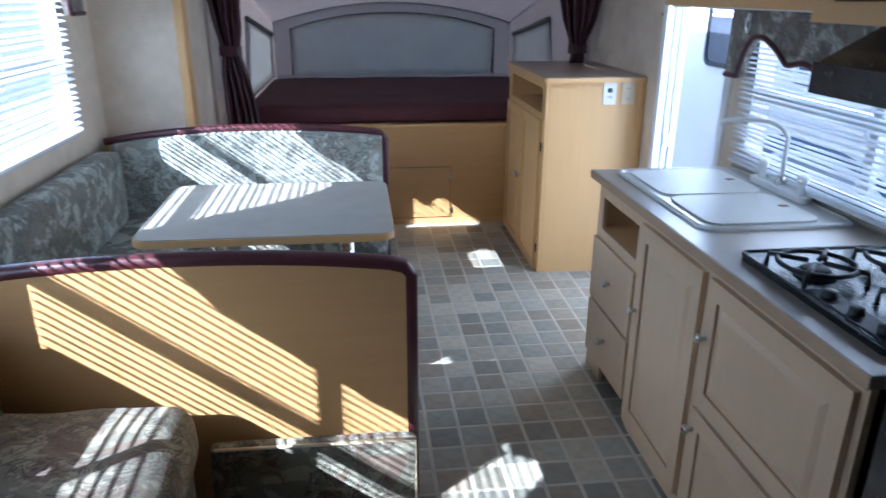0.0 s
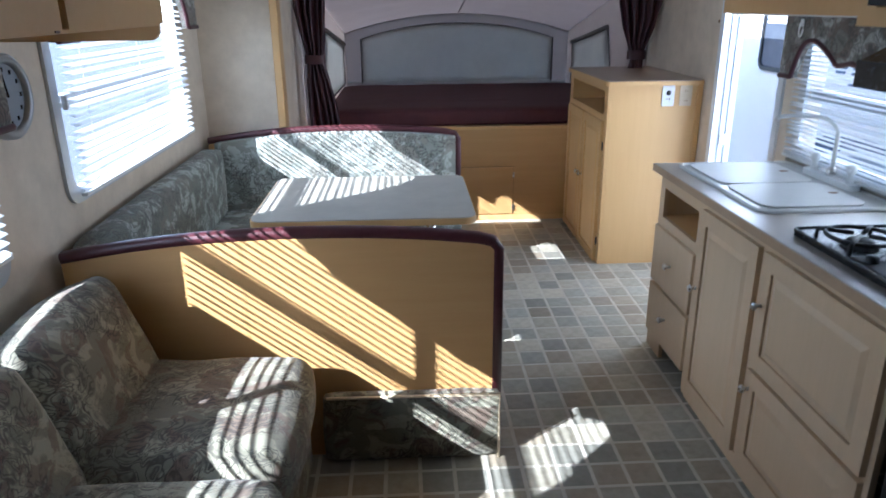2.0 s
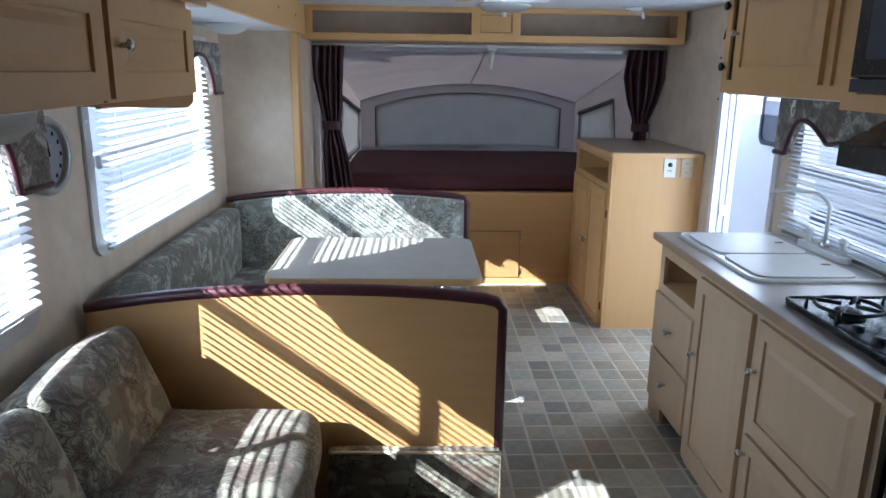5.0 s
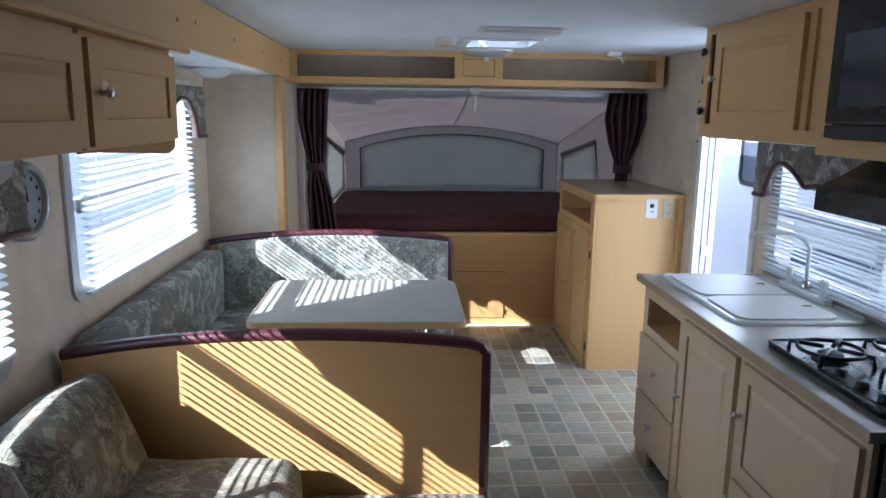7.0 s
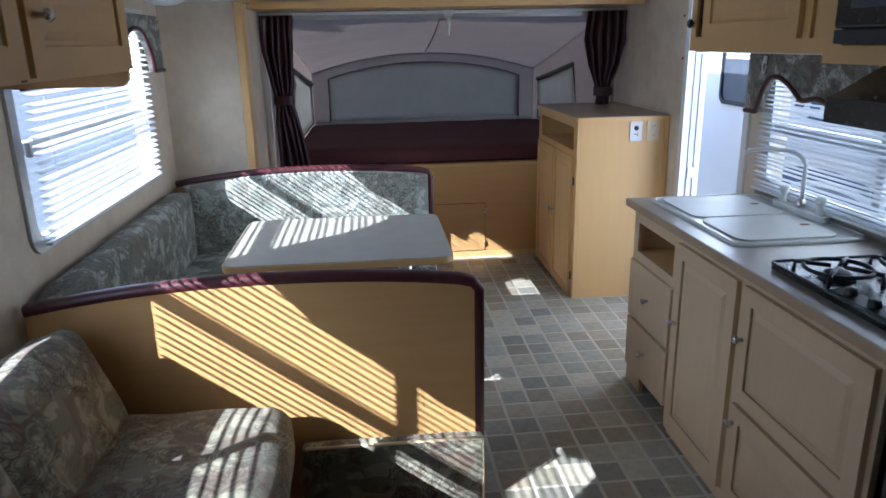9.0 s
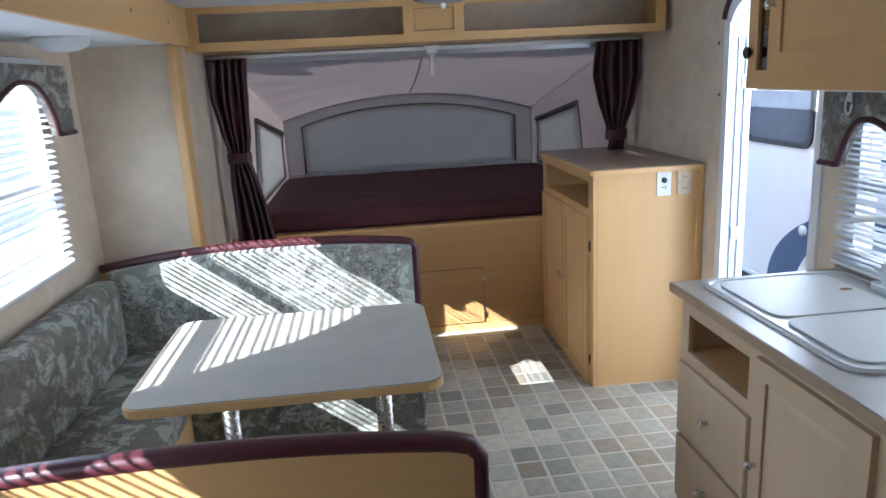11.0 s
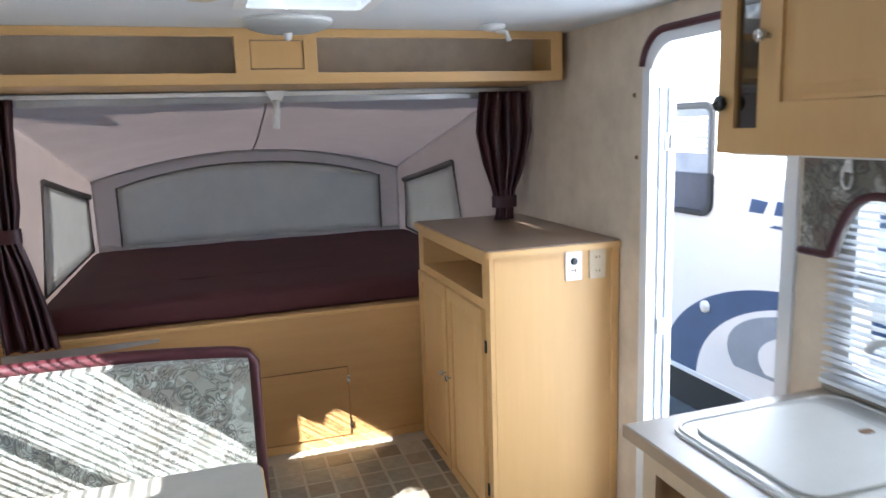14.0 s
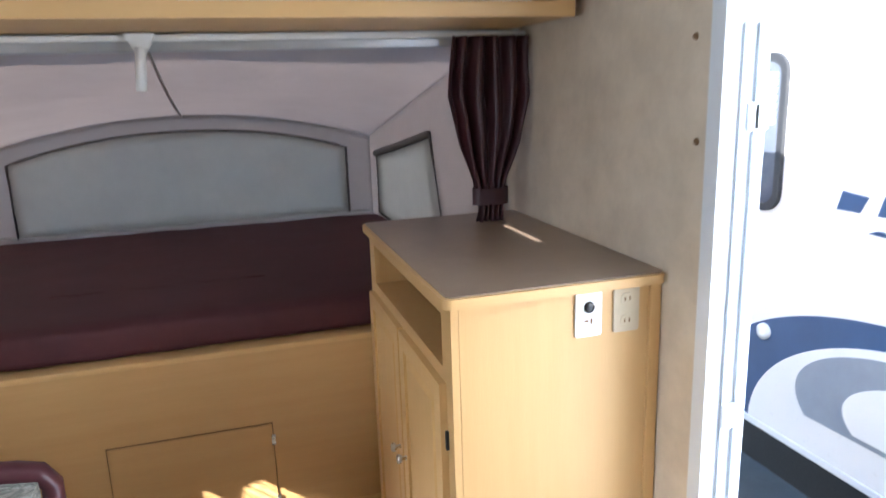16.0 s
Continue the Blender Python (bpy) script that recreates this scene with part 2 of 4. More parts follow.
def prism(points, axis, a, b):
    """An outline in the plane across axis, drawn out from a to b. For x the points are (y, z), for y (x, z), for z (x, y)."""
    bm = bmesh.new()

    def put(p, d):
        return {"x": (d, p[0], p[1]), "y": (p[0], d, p[1]), "z": (p[0], p[1], d)}[axis]
    lo = [bm.verts.new(put(p, a)) for p in points]
    hi = [bm.verts.new(put(p, b)) for p in points]
    bm.faces.new(lo)
    bm.faces.new(hi)
    for i in range(len(points)):
        j = (i + 1) % len(points)
        bm.faces.new((lo[i], lo[j], hi[j], hi[i]))
    return bm


def rounded(x0, y0, x1, y1, r, n=6):
    """The outline of a rectangle with round corners."""
    out = []
    for cx, cy, a in ((x1 - r, y1 - r, 0), (x0 + r, y1 - r, 90), (x0 + r, y0 + r, 180), (x1 - r, y0 + r, 270)):
        for i in range(n + 1):
            t = radians(a + 90 * i / n)
            out.append((cx + r * math.cos(t), cy + r * math.sin(t)))
    return out


def ring_frame(outer, inner, axis, a, b):
    """A frame between two outlines of equally many points."""
    bm = bmesh.new()

    def put(p, d):
        return {"x": (d, p[0], p[1]), "y": (p[0], d, p[1]), "z": (p[0], p[1], d)}[axis]
    rows = [[bm.verts.new(put(p, d)) for p in o] for o, d in ((outer, a), (outer, b), (inner, b), (inner, a))]
    n = len(outer)
    for r in range(4):
        for i in range(n):
            j = (i + 1) % n
            bm.faces.new((rows[r][i], rows[r][j], rows[(r + 1) % 4][j], rows[(r + 1) % 4][i]))
    return bm


def add_tube(bm, pts, r, sides=8, closed=False):
    """A round bar along pts."""
    pts = [Vector(p) for p in pts]
    n = len(pts)
    rings = []
    for i, p in enumerate(pts):
        before = pts[(i - 1) % n] if closed or i else p
        after = pts[(i + 1) % n] if closed or i < n - 1 else p
        d = (after - before).normalized()
        u = d.cross(Vector((0.0123, 0.0417, 1))).normalized()
        if u.length < 0.1:
            u = Vector((1, 0, 0))
        v = d.cross(u)
        rings.append([bm.verts.new(p + r * (math.cos(2 * math.pi * k / sides) * u + math.sin(2 * math.pi * k / sides) * v)) for k in range(sides)])
    for i in range(n if closed else n - 1):
        a, b = rings[i], rings[(i + 1) % n]
        for k in range(sides):
            bm.faces.new((a[k], a[(k + 1) % sides], b[(k + 1) % sides], b[k]))
    if not closed:
        bm.faces.new(rings[0])
        bm.faces.new(rings[-1])
    return bm


def tube(pts, r, sides=8, closed=False):
    return add_tube(bmesh.new(), pts, r, sides, closed)


def lathe(profile, m, sides=24):
    """A turned shape: profile of (radius, height) about its own z, placed by m."""
    bm = bmesh.new()
    rings = []
    for r, z in profile:
        if r < 1e-5:
            rings.append([bm.verts.new(m @ Vector((0, 0, z)))])
        else:
            rings.append([bm.verts.new(m @ Vector((r * math.cos(2 * math.pi * k / sides), r * math.sin(2 * math.pi * k / sides), z))) for k in range(sides)])
    for a, b in zip(rings, rings[1:]):
        for k in range(sides):
            j = (k + 1) % sides
            q = ([a[0]] if len(a) == 1 else [a[k], a[j]]) + ([b[0]] if len(b) == 1 else [b[j], b[k]])
            if len(q) > 2:
                bm.faces.new(q)
    return bm


def cushion(size, m, puff=0.018, r=0.05, seed=0, cuts=14):
    """A stuffed block with round edges and slightly swollen, uneven faces, placed by m (its centre)."""
    bm = bmesh.new()
    bmesh.ops.create_cube(bm, size=2)
    bmesh.ops.subdivide_edges(bm, edges=bm.edges, cuts=cuts, use_grid_fill=True)
    half = Vector(size) / 2
    for v in bm.verts:
        c = v.co.copy()
        p = Vector([c[i] * half[i] for i in range(3)])
        core = Vector([max(-half[i] + r, min(half[i] - r, p[i])) for i in range(3)])
        off = p - core
        if off.length > 1e-6:
            p = core + off.normalized() * r if off.length > r * 0.99 else p
        for i in range(3):
            if abs(c[i]) > 0.999:
                j, k = (i + 1) % 3, (i + 2) % 3
                p[i] += math.copysign(puff, c[i]) * (1 - c[j] ** 2) * (1 - c[k] ** 2)
        p += noise.noise_vector(p * 7 + Vector((seed * 3.1, 0, 0))) * 0.006
        v.co = m @ p
    return bm


def wall_with_holes(axis, a, b, u0, u1, z0, z1, holes):
    """A wall across axis from a to b, from u0 to u1 and z0 to z1, with right-angled holes (u0, z0, u1, z1)."""
    us = sorted({u0, u1, *[h[0] for h in holes], *[h[2] for h in holes]})
    zs = sorted({z0, z1, *[h[1] for h in holes], *[h[3] for h in holes]})
    bm = bmesh.new()
    for i in range(len(us) - 1):
        run = None
        for k in range(len(zs) - 1):
            uc, zc = (us[i] + us[i + 1]) / 2, (zs[k] + zs[k + 1]) / 2
            solid = not any(h[0] < uc < h[2] and h[1] < zc < h[3] for h in holes)
            if solid:
                run = (run[0], zs[k + 1]) if run else (zs[k], zs[k + 1])
            if run and (not solid or k == len(zs) - 2):
                lo, hi = ((a, us[i], run[0]), (b, us[i + 1], run[1])) if axis == "x" else ((us[i], a, run[0]), (us[i + 1], b, run[1]))
                add_box(bm, lo, hi)
                run = None
    return bm


def structure(name, bm, material, label, category):
    return tagged(finish(bm, name, material), label, category, kind="structure")


# ---- the shell ----
RX, SX, LX, CZ, BY = 1.80, -1.07, -0.62, 1.99, 5.10
DOOR = (3.30, -0.03, 4.00, 1.90)
WIN_R = (1.72, 0.95, 3.12, 1.52)
WIN_A = (0.95, 0.86, 2.10, 1.50)
WIN_B = (2.57, 0.955, 3.945, 1.71)

TILT = 0.0155
floor = structure("floor", box((-1.13, -3.6, -0.06), (1.88, 5.14, -0.0015)), M_GROUT, "vinyl floor printed as small slate tiles with pale joints", "floor")
floor.rotation_euler = (TILT, 0, 0)
floor.location = (0, 0, -TILT * 1.0)
bm = wall_with_holes("x", RX, 1.88, -3.6, 5.34, -0.1, 2.07, [DOOR, WIN_R])
structure("wall_right", bm, M_WALL, "side wall in mottled beige wallpaper", "wall")
structure("wall_slide", wall_with_holes("x", -1.13, SX, 0.2, 4.41, -0.1, 1.86, [WIN_A, WIN_B]), M_WALL, "slide-out side wall in mottled beige wallpaper", "wall")
structure("wall_slide_far", box((SX, 4.35, -0.05), (LX - 0.035, 4.41, 1.86)), M_WALL, "end wall of the slide-out in mottled wallpaper", "wall")
structure("wall_slide_near", box((SX, 0.20, -0.05), (LX, 0.26, 1.86)), M_WALL, "end wall of the slide-out in mottled wallpaper", "wall")
structure("wall_left_near", box((-0.68, -3.6, -0.1), (LX, 0.199, 2.07)), M_WALL, "side wall in mottled beige wallpaper", "wall")
structure("wall_left_far", box((-0.70, 4.412, -0.1), (LX - 0.004, 5.34, 2.07)), M_WALL, "side wall in mottled beige wallpaper", "wall")
structure("wall_left_top", box((-0.70, 0.2, 1.862), (LX - 0.004, 4.41, 2.07)), M_WALL, "strip of wall above the slide-out", "wall")
structure("wall_back", box((-0.70, -3.66, -0.1), (1.88, -3.6, 2.07)), M_WALL, "wallpapered wall at the other end of the trailer", "wall")
structure("ceiling_slide", box((SX, 0.26, 1.82), (LX - 0.005, 4.35, 1.858)), M_CEIL, "low white ceiling of the slide-out", "ceiling")
HATCH = (0.44, 3.72, 0.80, 4.08)
bm = boxes(((-0.70, -3.6, CZ), (HATCH[0], 5.16, 2.07)), ((HATCH[2], -3.6, CZ), (1.80, 5.16, 2.07)),
           ((HATCH[0], -3.6, CZ), (HATCH[2], HATCH[1], 2.07)), ((HATCH[0], HATCH[3], CZ), (HATCH[2], 5.16, 2.07)))
structure("ceiling", bm, M_CEIL, "white textured ceiling board", "ceiling")
structure("wall_end_top", box((-0.62, 5.05, 1.80), (1.80, 5.14, 1.99)), M_WALL, "strip of end wall above the bunk opening", "wall")

# oak trim at the slide-out's opening
structure("trim", box((-0.655, 4.33, 0.0), (-0.612, 4.45, 1.815), 0.006), M_OAK, "vertical maple trim of the slide-out opening", "trim")
fascia = thing("fascia", "maple boards over the slide-out opening, with screws", "fascia", kind="structure")
part("board", box((-0.618, 2.39, 1.812), (-0.592, 4.54, 1.985), 0.004), M_OAKH, fascia)
part("board", box((-0.618, 0.27, 1.800), (-0.575, 2.385, 1.985), 0.004), M_OAKH, fascia)
part("lip", box((-0.62, 0.27, 1.785), (-0.565, 2.385, 1.803), 0.005), M_OAKH, fascia)
for y, z in ((2.55, 1.90), (3.1, 1.90), (3.7, 1.90), (4.2, 1.90), (2.3, 1.88), (1.7, 1.88), (1.2, 1.88)):
    part("screw", lathe([(0, 0.003), (0.006, 0.002), (0.008, 0)], pose(-0.592 if y > 2.4 else -0.575, y, z, 0, 90, 0), 8), M_GROOVE, fascia)


# ---- windows ----
def side_window(name, hole, x_in, side, label, stile_y, bar_z):
    """A sliding window in a side wall; side is +1 where outdoors lies towards +x."""
    y0, z0, y1, z1 = hole
    w = thing(name, label, "window", kind="structure")
    inner = rounded(y0 + 0.022, z0 + 0.022, y1 - 0.022, z1 - 0.022, 0.05)
    outer = rounded(y0 - 0.03, z0 - 0.03, y1 + 0.03, z1 + 0.03, 0.07)
    a, b = sorted((x_in - side * 0.012, x_in + side * 0.004))
    part("window_frame", ring_frame(outer, inner, "x", a, b - 0.001 if side > 0 else b), M_RAIL, w, smooth=False)
    c, d = sorted((x_in + side * 0.02, x_in + side * 0.05))
    part("sash", boxes(((c, y0, bar_z - 0.022), (d, y1, bar_z + 0.022)), bevel=0.004), M_RAIL, w)
    if stile_y:
        part("stile", box((c + 0.001, stile_y - 0.02, z0), (d - 0.001, stile_y + 0.02, z1), 0.004), M_RAIL, w)
    part("latch", box((x_in - side * 0.03, y0 + 0.03, bar_z - 0.02), (x_in - side * 0.012, y0 + 0.05, bar_z + 0.03), 0.004), M_WHITE, w)
    p = part("pane", box((x_in + side * 0.034, y0, z0), (x_in + side * 0.038, y1, z1)), M_GLASS, w)
    p.visible_shadow = False
    return w


side_window("window_1", WIN_A, SX, -1, "aluminium-framed sliding window behind the sofa", 1.49, 1.19)
side_window("window_2", WIN_B, SX, -1, "aluminium-framed sliding window beside the dinette", None, 1.268)
side_window("window_3", WIN_R, RX, 1, "aluminium-framed window over the kitchen counter", 2.45, 1.20)


def blind(y0, y1, z0, z1, x, tilt, label, pitch=0.0278, hw=0.0135):
    """A mini blind with thin bowed slats, let down and half open."""
    b = thing("window_blind", label, "blind")
    part("headrail", box((x - 0.014, y0, z1 - 0.03), (x + 0.014, y1, z1), 0.003), M_WHITE, b)
    part("bottom_rail", box((x - 0.012, y0, z0), (x + 0.012, y1, z0 + 0.012), 0.003), M_WHITE, b)
    bm = bmesh.new()
    tl = radians(tilt)
    rows = []
    for i in range(4):
        u = -hw + 2 * hw * i / 3
        bow = 0.002 * (1 - (u / hw) ** 2)
        p = (u * math.cos(tl) + bow * math.sin(tl), -u * math.sin(tl) + bow * math.cos(tl))
        rows.append([bm.verts.new((p[0], y, p[1])) for y in (y0 + 0.003, (y0 + y1) / 2, y1 - 0.003)])
    for i in range(3):
        for k in range(2):
            bm.faces.new((rows[i][k], rows[i + 1][k], rows[i + 1][k + 1], rows[i][k + 1]))
    first = part("slat", bm, M_SLAT, b, smooth=True)
    n = int((z1 - z0 - 0.05) / pitch)
    first.location = (x, 0, z0 + 0.022)
    for i in range(1, n):
        s = new("slat", first.data)
        s.parent = b
        s.location = (x, 0, z0 + 0.022 + i * pitch)
        s.rotation_euler = (random.uniform(-0.0015, 0.0015), 0, 0)
    for y in (y0 + 0.12, (y0 + y1) / 2, y1 - 0.12):
        part("cord", tube([(x + 0.013, y, z0), (x + 0.013, y, z1)], 0.0012, 5), M_WHITE, b)
    return b


blind(WIN_A[0] - 0.02, WIN_A[2] - 0.012, WIN_A[1] + 0.045, WIN_A[3] + 0.05, SX + 0.035, 20, "white mini blind let down with open slats behind the sofa")
blind(WIN_B[0] + 0.03, WIN_B[2] - 0.01, WIN_B[1] - 0.005, WIN_B[3] + 0.05, SX + 0.035, 20, "white mini blind let down with open slats beside the dinette")
blind(WIN_R[0] - 0.02, WIN_R[2] + 0.035, WIN_R[1] - 0.02, WIN_R[3] + 0.0, RX - 0.035, -12, "white mini blind let down with open slats above the sink", 0.0195, 0.0105)


def valance(y0, y1, top, leg, peak, dip, x0, x1, label, ac=0.19, aw=0.12, rise=0.0, lw=0.10):
    """A padded valance with a scalloped lower edge bound in maroon."""
    v = thing("valance", label, "valance")
    low = []
    n = 150
    half = (y1 - y0) / 2
    for i in range(n + 1):
        y = y0 + (y1 - y0) * i / n
        s = min(y - y0, y1 - y)
        if s < lw:
            z = leg
        elif s < ac:
            z = peak - (peak - leg) * 0.8 * ((ac - s) / (ac - lw)) ** 3.2
        elif s < ac + aw:
            z = peak - (peak - dip) * ((s - ac) / aw) ** 1.5
        else:
            u = (s - ac - aw) / max(half - ac - aw, 0.01)
            z = dip + 0.022 * (0.5 - 0.5 * math.cos((s - ac - aw) * 32)) + rise * u * u - 0.02 * math.sin(math.pi * u)
        low.append((y, z))
    part("cloth", prism([(y0, top)] + low + [(y1, top)], "x", x0, x1), M_VALANCE, v)
    face = x1 if x1 < 0 else x0
    part("binding", tube([(face, y, z + 0.004) for y, z in low], 0.011, 6), M_MAROON, v, "maroon binding", smooth=True)
    return v


valance(0.90, 2.15, 1.50, 1.262, 1.42, 1.355, SX + 0.055, SX + 0.085, "floral scalloped valance bound in maroon behind the sofa", 0.25, 0.14, 0.0, 0.17)
valance(2.50, 4.06, 1.735, 1.47, 1.668, 1.585, SX + 0.055, SX + 0.085, "floral scalloped valance bound in maroon by the dinette", 0.41, 0.22, 0.0, 0.16)
valance(1.68, 3.20, 1.528, 1.268, 1.42, 1.34, RX - 0.085, RX - 0.055, "floral scalloped valance bound in maroon over the sink", 0.23, 0.17, 0.06)

cl = thing("cord_cleat", "white blind cord looped on a hook at the valance", "cord")
part("hook", box((RX - 0.095, 3.055, 1.475), (RX - 0.0865, 3.075, 1.505), 0.003), M_WHITE, cl)
part("loop", tube([(RX - 0.094, 3.065 + 0.014 * math.sin(t), 1.465 + 0.028 * math.cos(t)) for t in np.linspace(0, 2 * math.pi, 17)[:-1]], 0.004, 6, True), M_WHITE, cl, smooth=True)

# ---- entry door ----
door = thing("door_1", "open entry doorway with a white aluminium frame", "door", kind="structure")
y0, z0, y1, z1 = DOOR
outer = [(y0 - 0.01, z0)] + [(y0 - 0.01, z1 - 0.13)] + [(y0 + 0.12 - 0.13 * math.cos(t), z1 - 0.13 + 0.14 * math.sin(t)) for t in np.linspace(0.1, math.pi / 2, 8)]
outer += [(y1 - 0.12 + 0.13 * math.sin(t), z1 - 0.13 + 0.14 * math.cos(t)) for t in np.linspace(0, math.pi / 2, 9)] + [(y1 + 0.01, z0)]
cy, cz = (y0 + y1) / 2, z1
inner = []
for y, z in outer:
    inner.append((y + (0.045 if y < cy else -0.045) * min(1, abs(y - cy) / 0.25), z - (0.045 if z > z1 - 0.1 else 0.0)))


def open_frame(o, i, x0, x1):
    bm = bmesh.new()
    rows = [[bm.verts.new((x, *p)) for p in pts] for pts, x in ((o, x0), (o, x1), (i, x1), (i, x0))]
    for r in range(4):
        for k in range(len(o) - 1):
            bm.faces.new((rows[r][k], rows[r][k + 1], rows[(r + 1) % 4][k + 1], rows[(r + 1) % 4][k]))
    return bm


part("jamb", open_frame(outer, inner, RX - 0.012, RX + 0.10), M_ALU, door, "white aluminium jamb")
welt = [(RX - 0.016, y, z) for y, z in outer if z > z1 - 0.12]
part("welt", tube(welt, 0.013, 6), M_MAROON, door, "maroon edge at the arched head", smooth=True)
part("seal_channel", boxes(((RX + 0.03, y1 - 0.044, 0.0), (RX + 0.04, y1 - 0.036, 1.72)), ((RX + 0.065, y1 - 0.046, 0.0), (RX + 0.075, y1 - 0.036, 1.72))), M_RAIL, door)
part("strike_plate", box((RX + 0.03, y1 - 0.05, 0.82), (RX + 0.09, y1 - 0.036, 0.88), 0.006), M_WHITE, door)
part("hinge", box((RX + 0.05, y1 - 0.046, 0.30), (RX + 0.10, y1 - 0.036, 0.36), 0.004), M_ALU, door)
part("hinge", box((RX + 0.05, y1 - 0.046, 1.50), (RX + 0.10, y1 - 0.036, 1.56), 0.004), M_ALU, door)
part("sill", box((RX - 0.03, y0 + 0.035, -0.028), (RX + 0.12, y1 - 0.035, 0.056), 0.004), M_ALU, door)
for y, z in ((4.075, 1.70), (4.055, 1.475)):
    s = tagged(finish(lathe([(0, 0.006), (0.006, 0.005), (0.009, 0)], pose(RX, y, z, 0, -90, 0), 10), "wall_screw", M_GROOVE), "small brass screw in the wallpapered wall", "screw", "wall screws")


# ---- knobs and cabinet doors ----
def knob(parent, p, way):
    """A small turned nickel knob that points along way ('+x' or '-x')."""
    m = pose(*p, 0, 90 if way == "+x" else -90, 0)
    return part("knob", lathe([(0.007, 0), (0.005, 0.012), (0.013, 0.018), (0.015, 0.024), (0.011, 0.03), (0, 0.032)], m, 12), M_NICKEL, parent, "nickel knob", smooth=True)


def raised(x0, x1, ya, za, yb, zb, slope=0.02):
    """A field that rises from x0 to x1 with sloping sides."""
    bm = bmesh.new()
    lo = [bm.verts.new((x0, y, z)) for y, z in ((ya, za), (yb, za), (yb, zb), (ya, zb))]
    hi = [bm.verts.new((x1, y, z)) for y, z in ((ya + slope, za + slope), (yb - slope, za + slope), (yb - slope, zb - slope), (ya + slope, zb - slope))]
    bm.faces.new(hi)
    bm.faces.new(lo)
    for i in range(4):
        bm.faces.new((lo[i], lo[(i + 1) % 4], hi[(i + 1) % 4], hi[i]))
    return bm


def panel_door(parent, name, x, side, ya, yb, za, zb, material, knob_at=None, rail=0.055, flat=False):
    """A cabinet door that faces side ('+x' or '-x') from the plane x, with a raised frame around a set-back panel."""
    s = 1 if side == "+x" else -1
    t = 0.018
    a, b = sorted((x, x + s * t))
    if flat:
        d = part(name, box((a, ya, za), (b, yb, zb), 0.004), material, parent)
    else:
        bm = ring_frame(rounded(ya, za, yb, zb, 0.004, 2), rounded(ya + rail, za + rail, yb - rail, zb - rail, 0.004, 2), "x", a, b)
        d = part(name, bm, material, parent)
        p0, p1 = sorted((x + s * 0.002, x + s * 0.010))
        part("panel", box((p0, ya + rail - 0.002, za + rail - 0.002), (p1, yb - rail + 0.002, zb - rail + 0.002)), material, d)
        if yb - ya > 2 * rail + 0.12:
            part("raised_field", raised(x + s * 0.010, x + s * 0.016, ya + rail + 0.012, za + rail + 0.012, yb - rail - 0.012, zb - rail - 0.012), material, d)
        i0, i1 = (ya + rail, za + rail), (yb - rail, zb - rail)
        bead = [(x + s * 0.0115, i0[0], i0[1]), (x + s * 0.0115, i1[0], i0[1]), (x + s * 0.0115, i1[0], i1[1]), (x + s * 0.0115, i0[0], i1[1])]
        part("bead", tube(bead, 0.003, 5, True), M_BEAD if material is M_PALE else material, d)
    if knob_at:
        knob(d, (x + s * t, *knob_at), side)
    return d


# ---- kitchen ----
KX = 1.22
kb = thing("kitchen_cabinet", "pale maple kitchen base cabinet with drawers and doors", "cabinet")
bm = wall_with_holes("x", KX, KX + 0.018, 1.56, 3.14, 0.0, 0.868, [(2.72, 0.675, 3.09, 0.805), (2.70, 0.0, 2.98, 0.118)])
part("face_frame", bm, M_PALE, kb)
part("side_panel", box((KX + 0.018, 3.122, 0.0), (1.796, 3.14, 0.868), 0.002), M_PALE, kb)
part("niche", boxes(((KX + 0.018, 2.70, 0.66), (1.50, 3.12, 0.674)), ((KX + 0.018, 2.70, 0.806), (1.50, 3.12, 0.82)), ((1.50, 2.70, 0.66), (1.51, 3.12, 0.82)), ((KX + 0.018, 2.70, 0.675), (1.50, 2.715, 0.805))), M_OAK, kb, "open niche above the drawers")
part("toe_vent", box((KX + 0.06, 2.66, 0.0), (KX + 0.07, 3.12, 0.13)), M_BLACK, kb)
panel_door(kb, "drawer", KX, "-x", 2.69, 3.125, 0.375, 0.635, M_PALE, (2.91, 0.505), flat=True)
panel_door(kb, "drawer", KX, "-x", 2.69, 3.125, 0.122, 0.362, M_PALE, (2.91, 0.255), flat=True)
panel_door(kb, "cabinet_door", KX, "-x", 2.215, 2.665, 0.07, 0.835, M_PALE, (2.635, 0.52))
panel_door(kb, "cabinet_door", KX, "-x", 1.58, 2.175, 0.44, 0.835, M_PALE, (2.15, 0.66))
panel_door(kb, "cabinet_door", KX, "-x", 1.58, 2.175, 0.07, 0.425, M_PALE, (2.15, 0.36))
part("skirting", box((KX - 0.006, 1.56, 0.0), (KX - 0.0005, 2.66, 0.072), 0.002), M_PALE, kb)

top = thing("kitchen_worktop", "taupe laminate kitchen worktop with a brown edge", "worktop")
part("worktop_slab", box((1.1885, 1.53, 0.870), (1.797, 3.17, 0.9), 0.002), M_CTOP, top)
part("edge_strip", box((1.185, 1.53, 0.868), (1.1880, 3.17, 0.8985), 0.001), M_EDGE, top, "brown laminate edge strip")
part("edge_strip", box((1.185, 3.1705, 0.868), (1.797, 3.1745, 0.8985), 0.001), M_EDGE, top)
part("backsplash", box((1.782, 1.53, 0.9005), (1.7975, 3.17, 0.915), 0.003), M_CTOP, top)

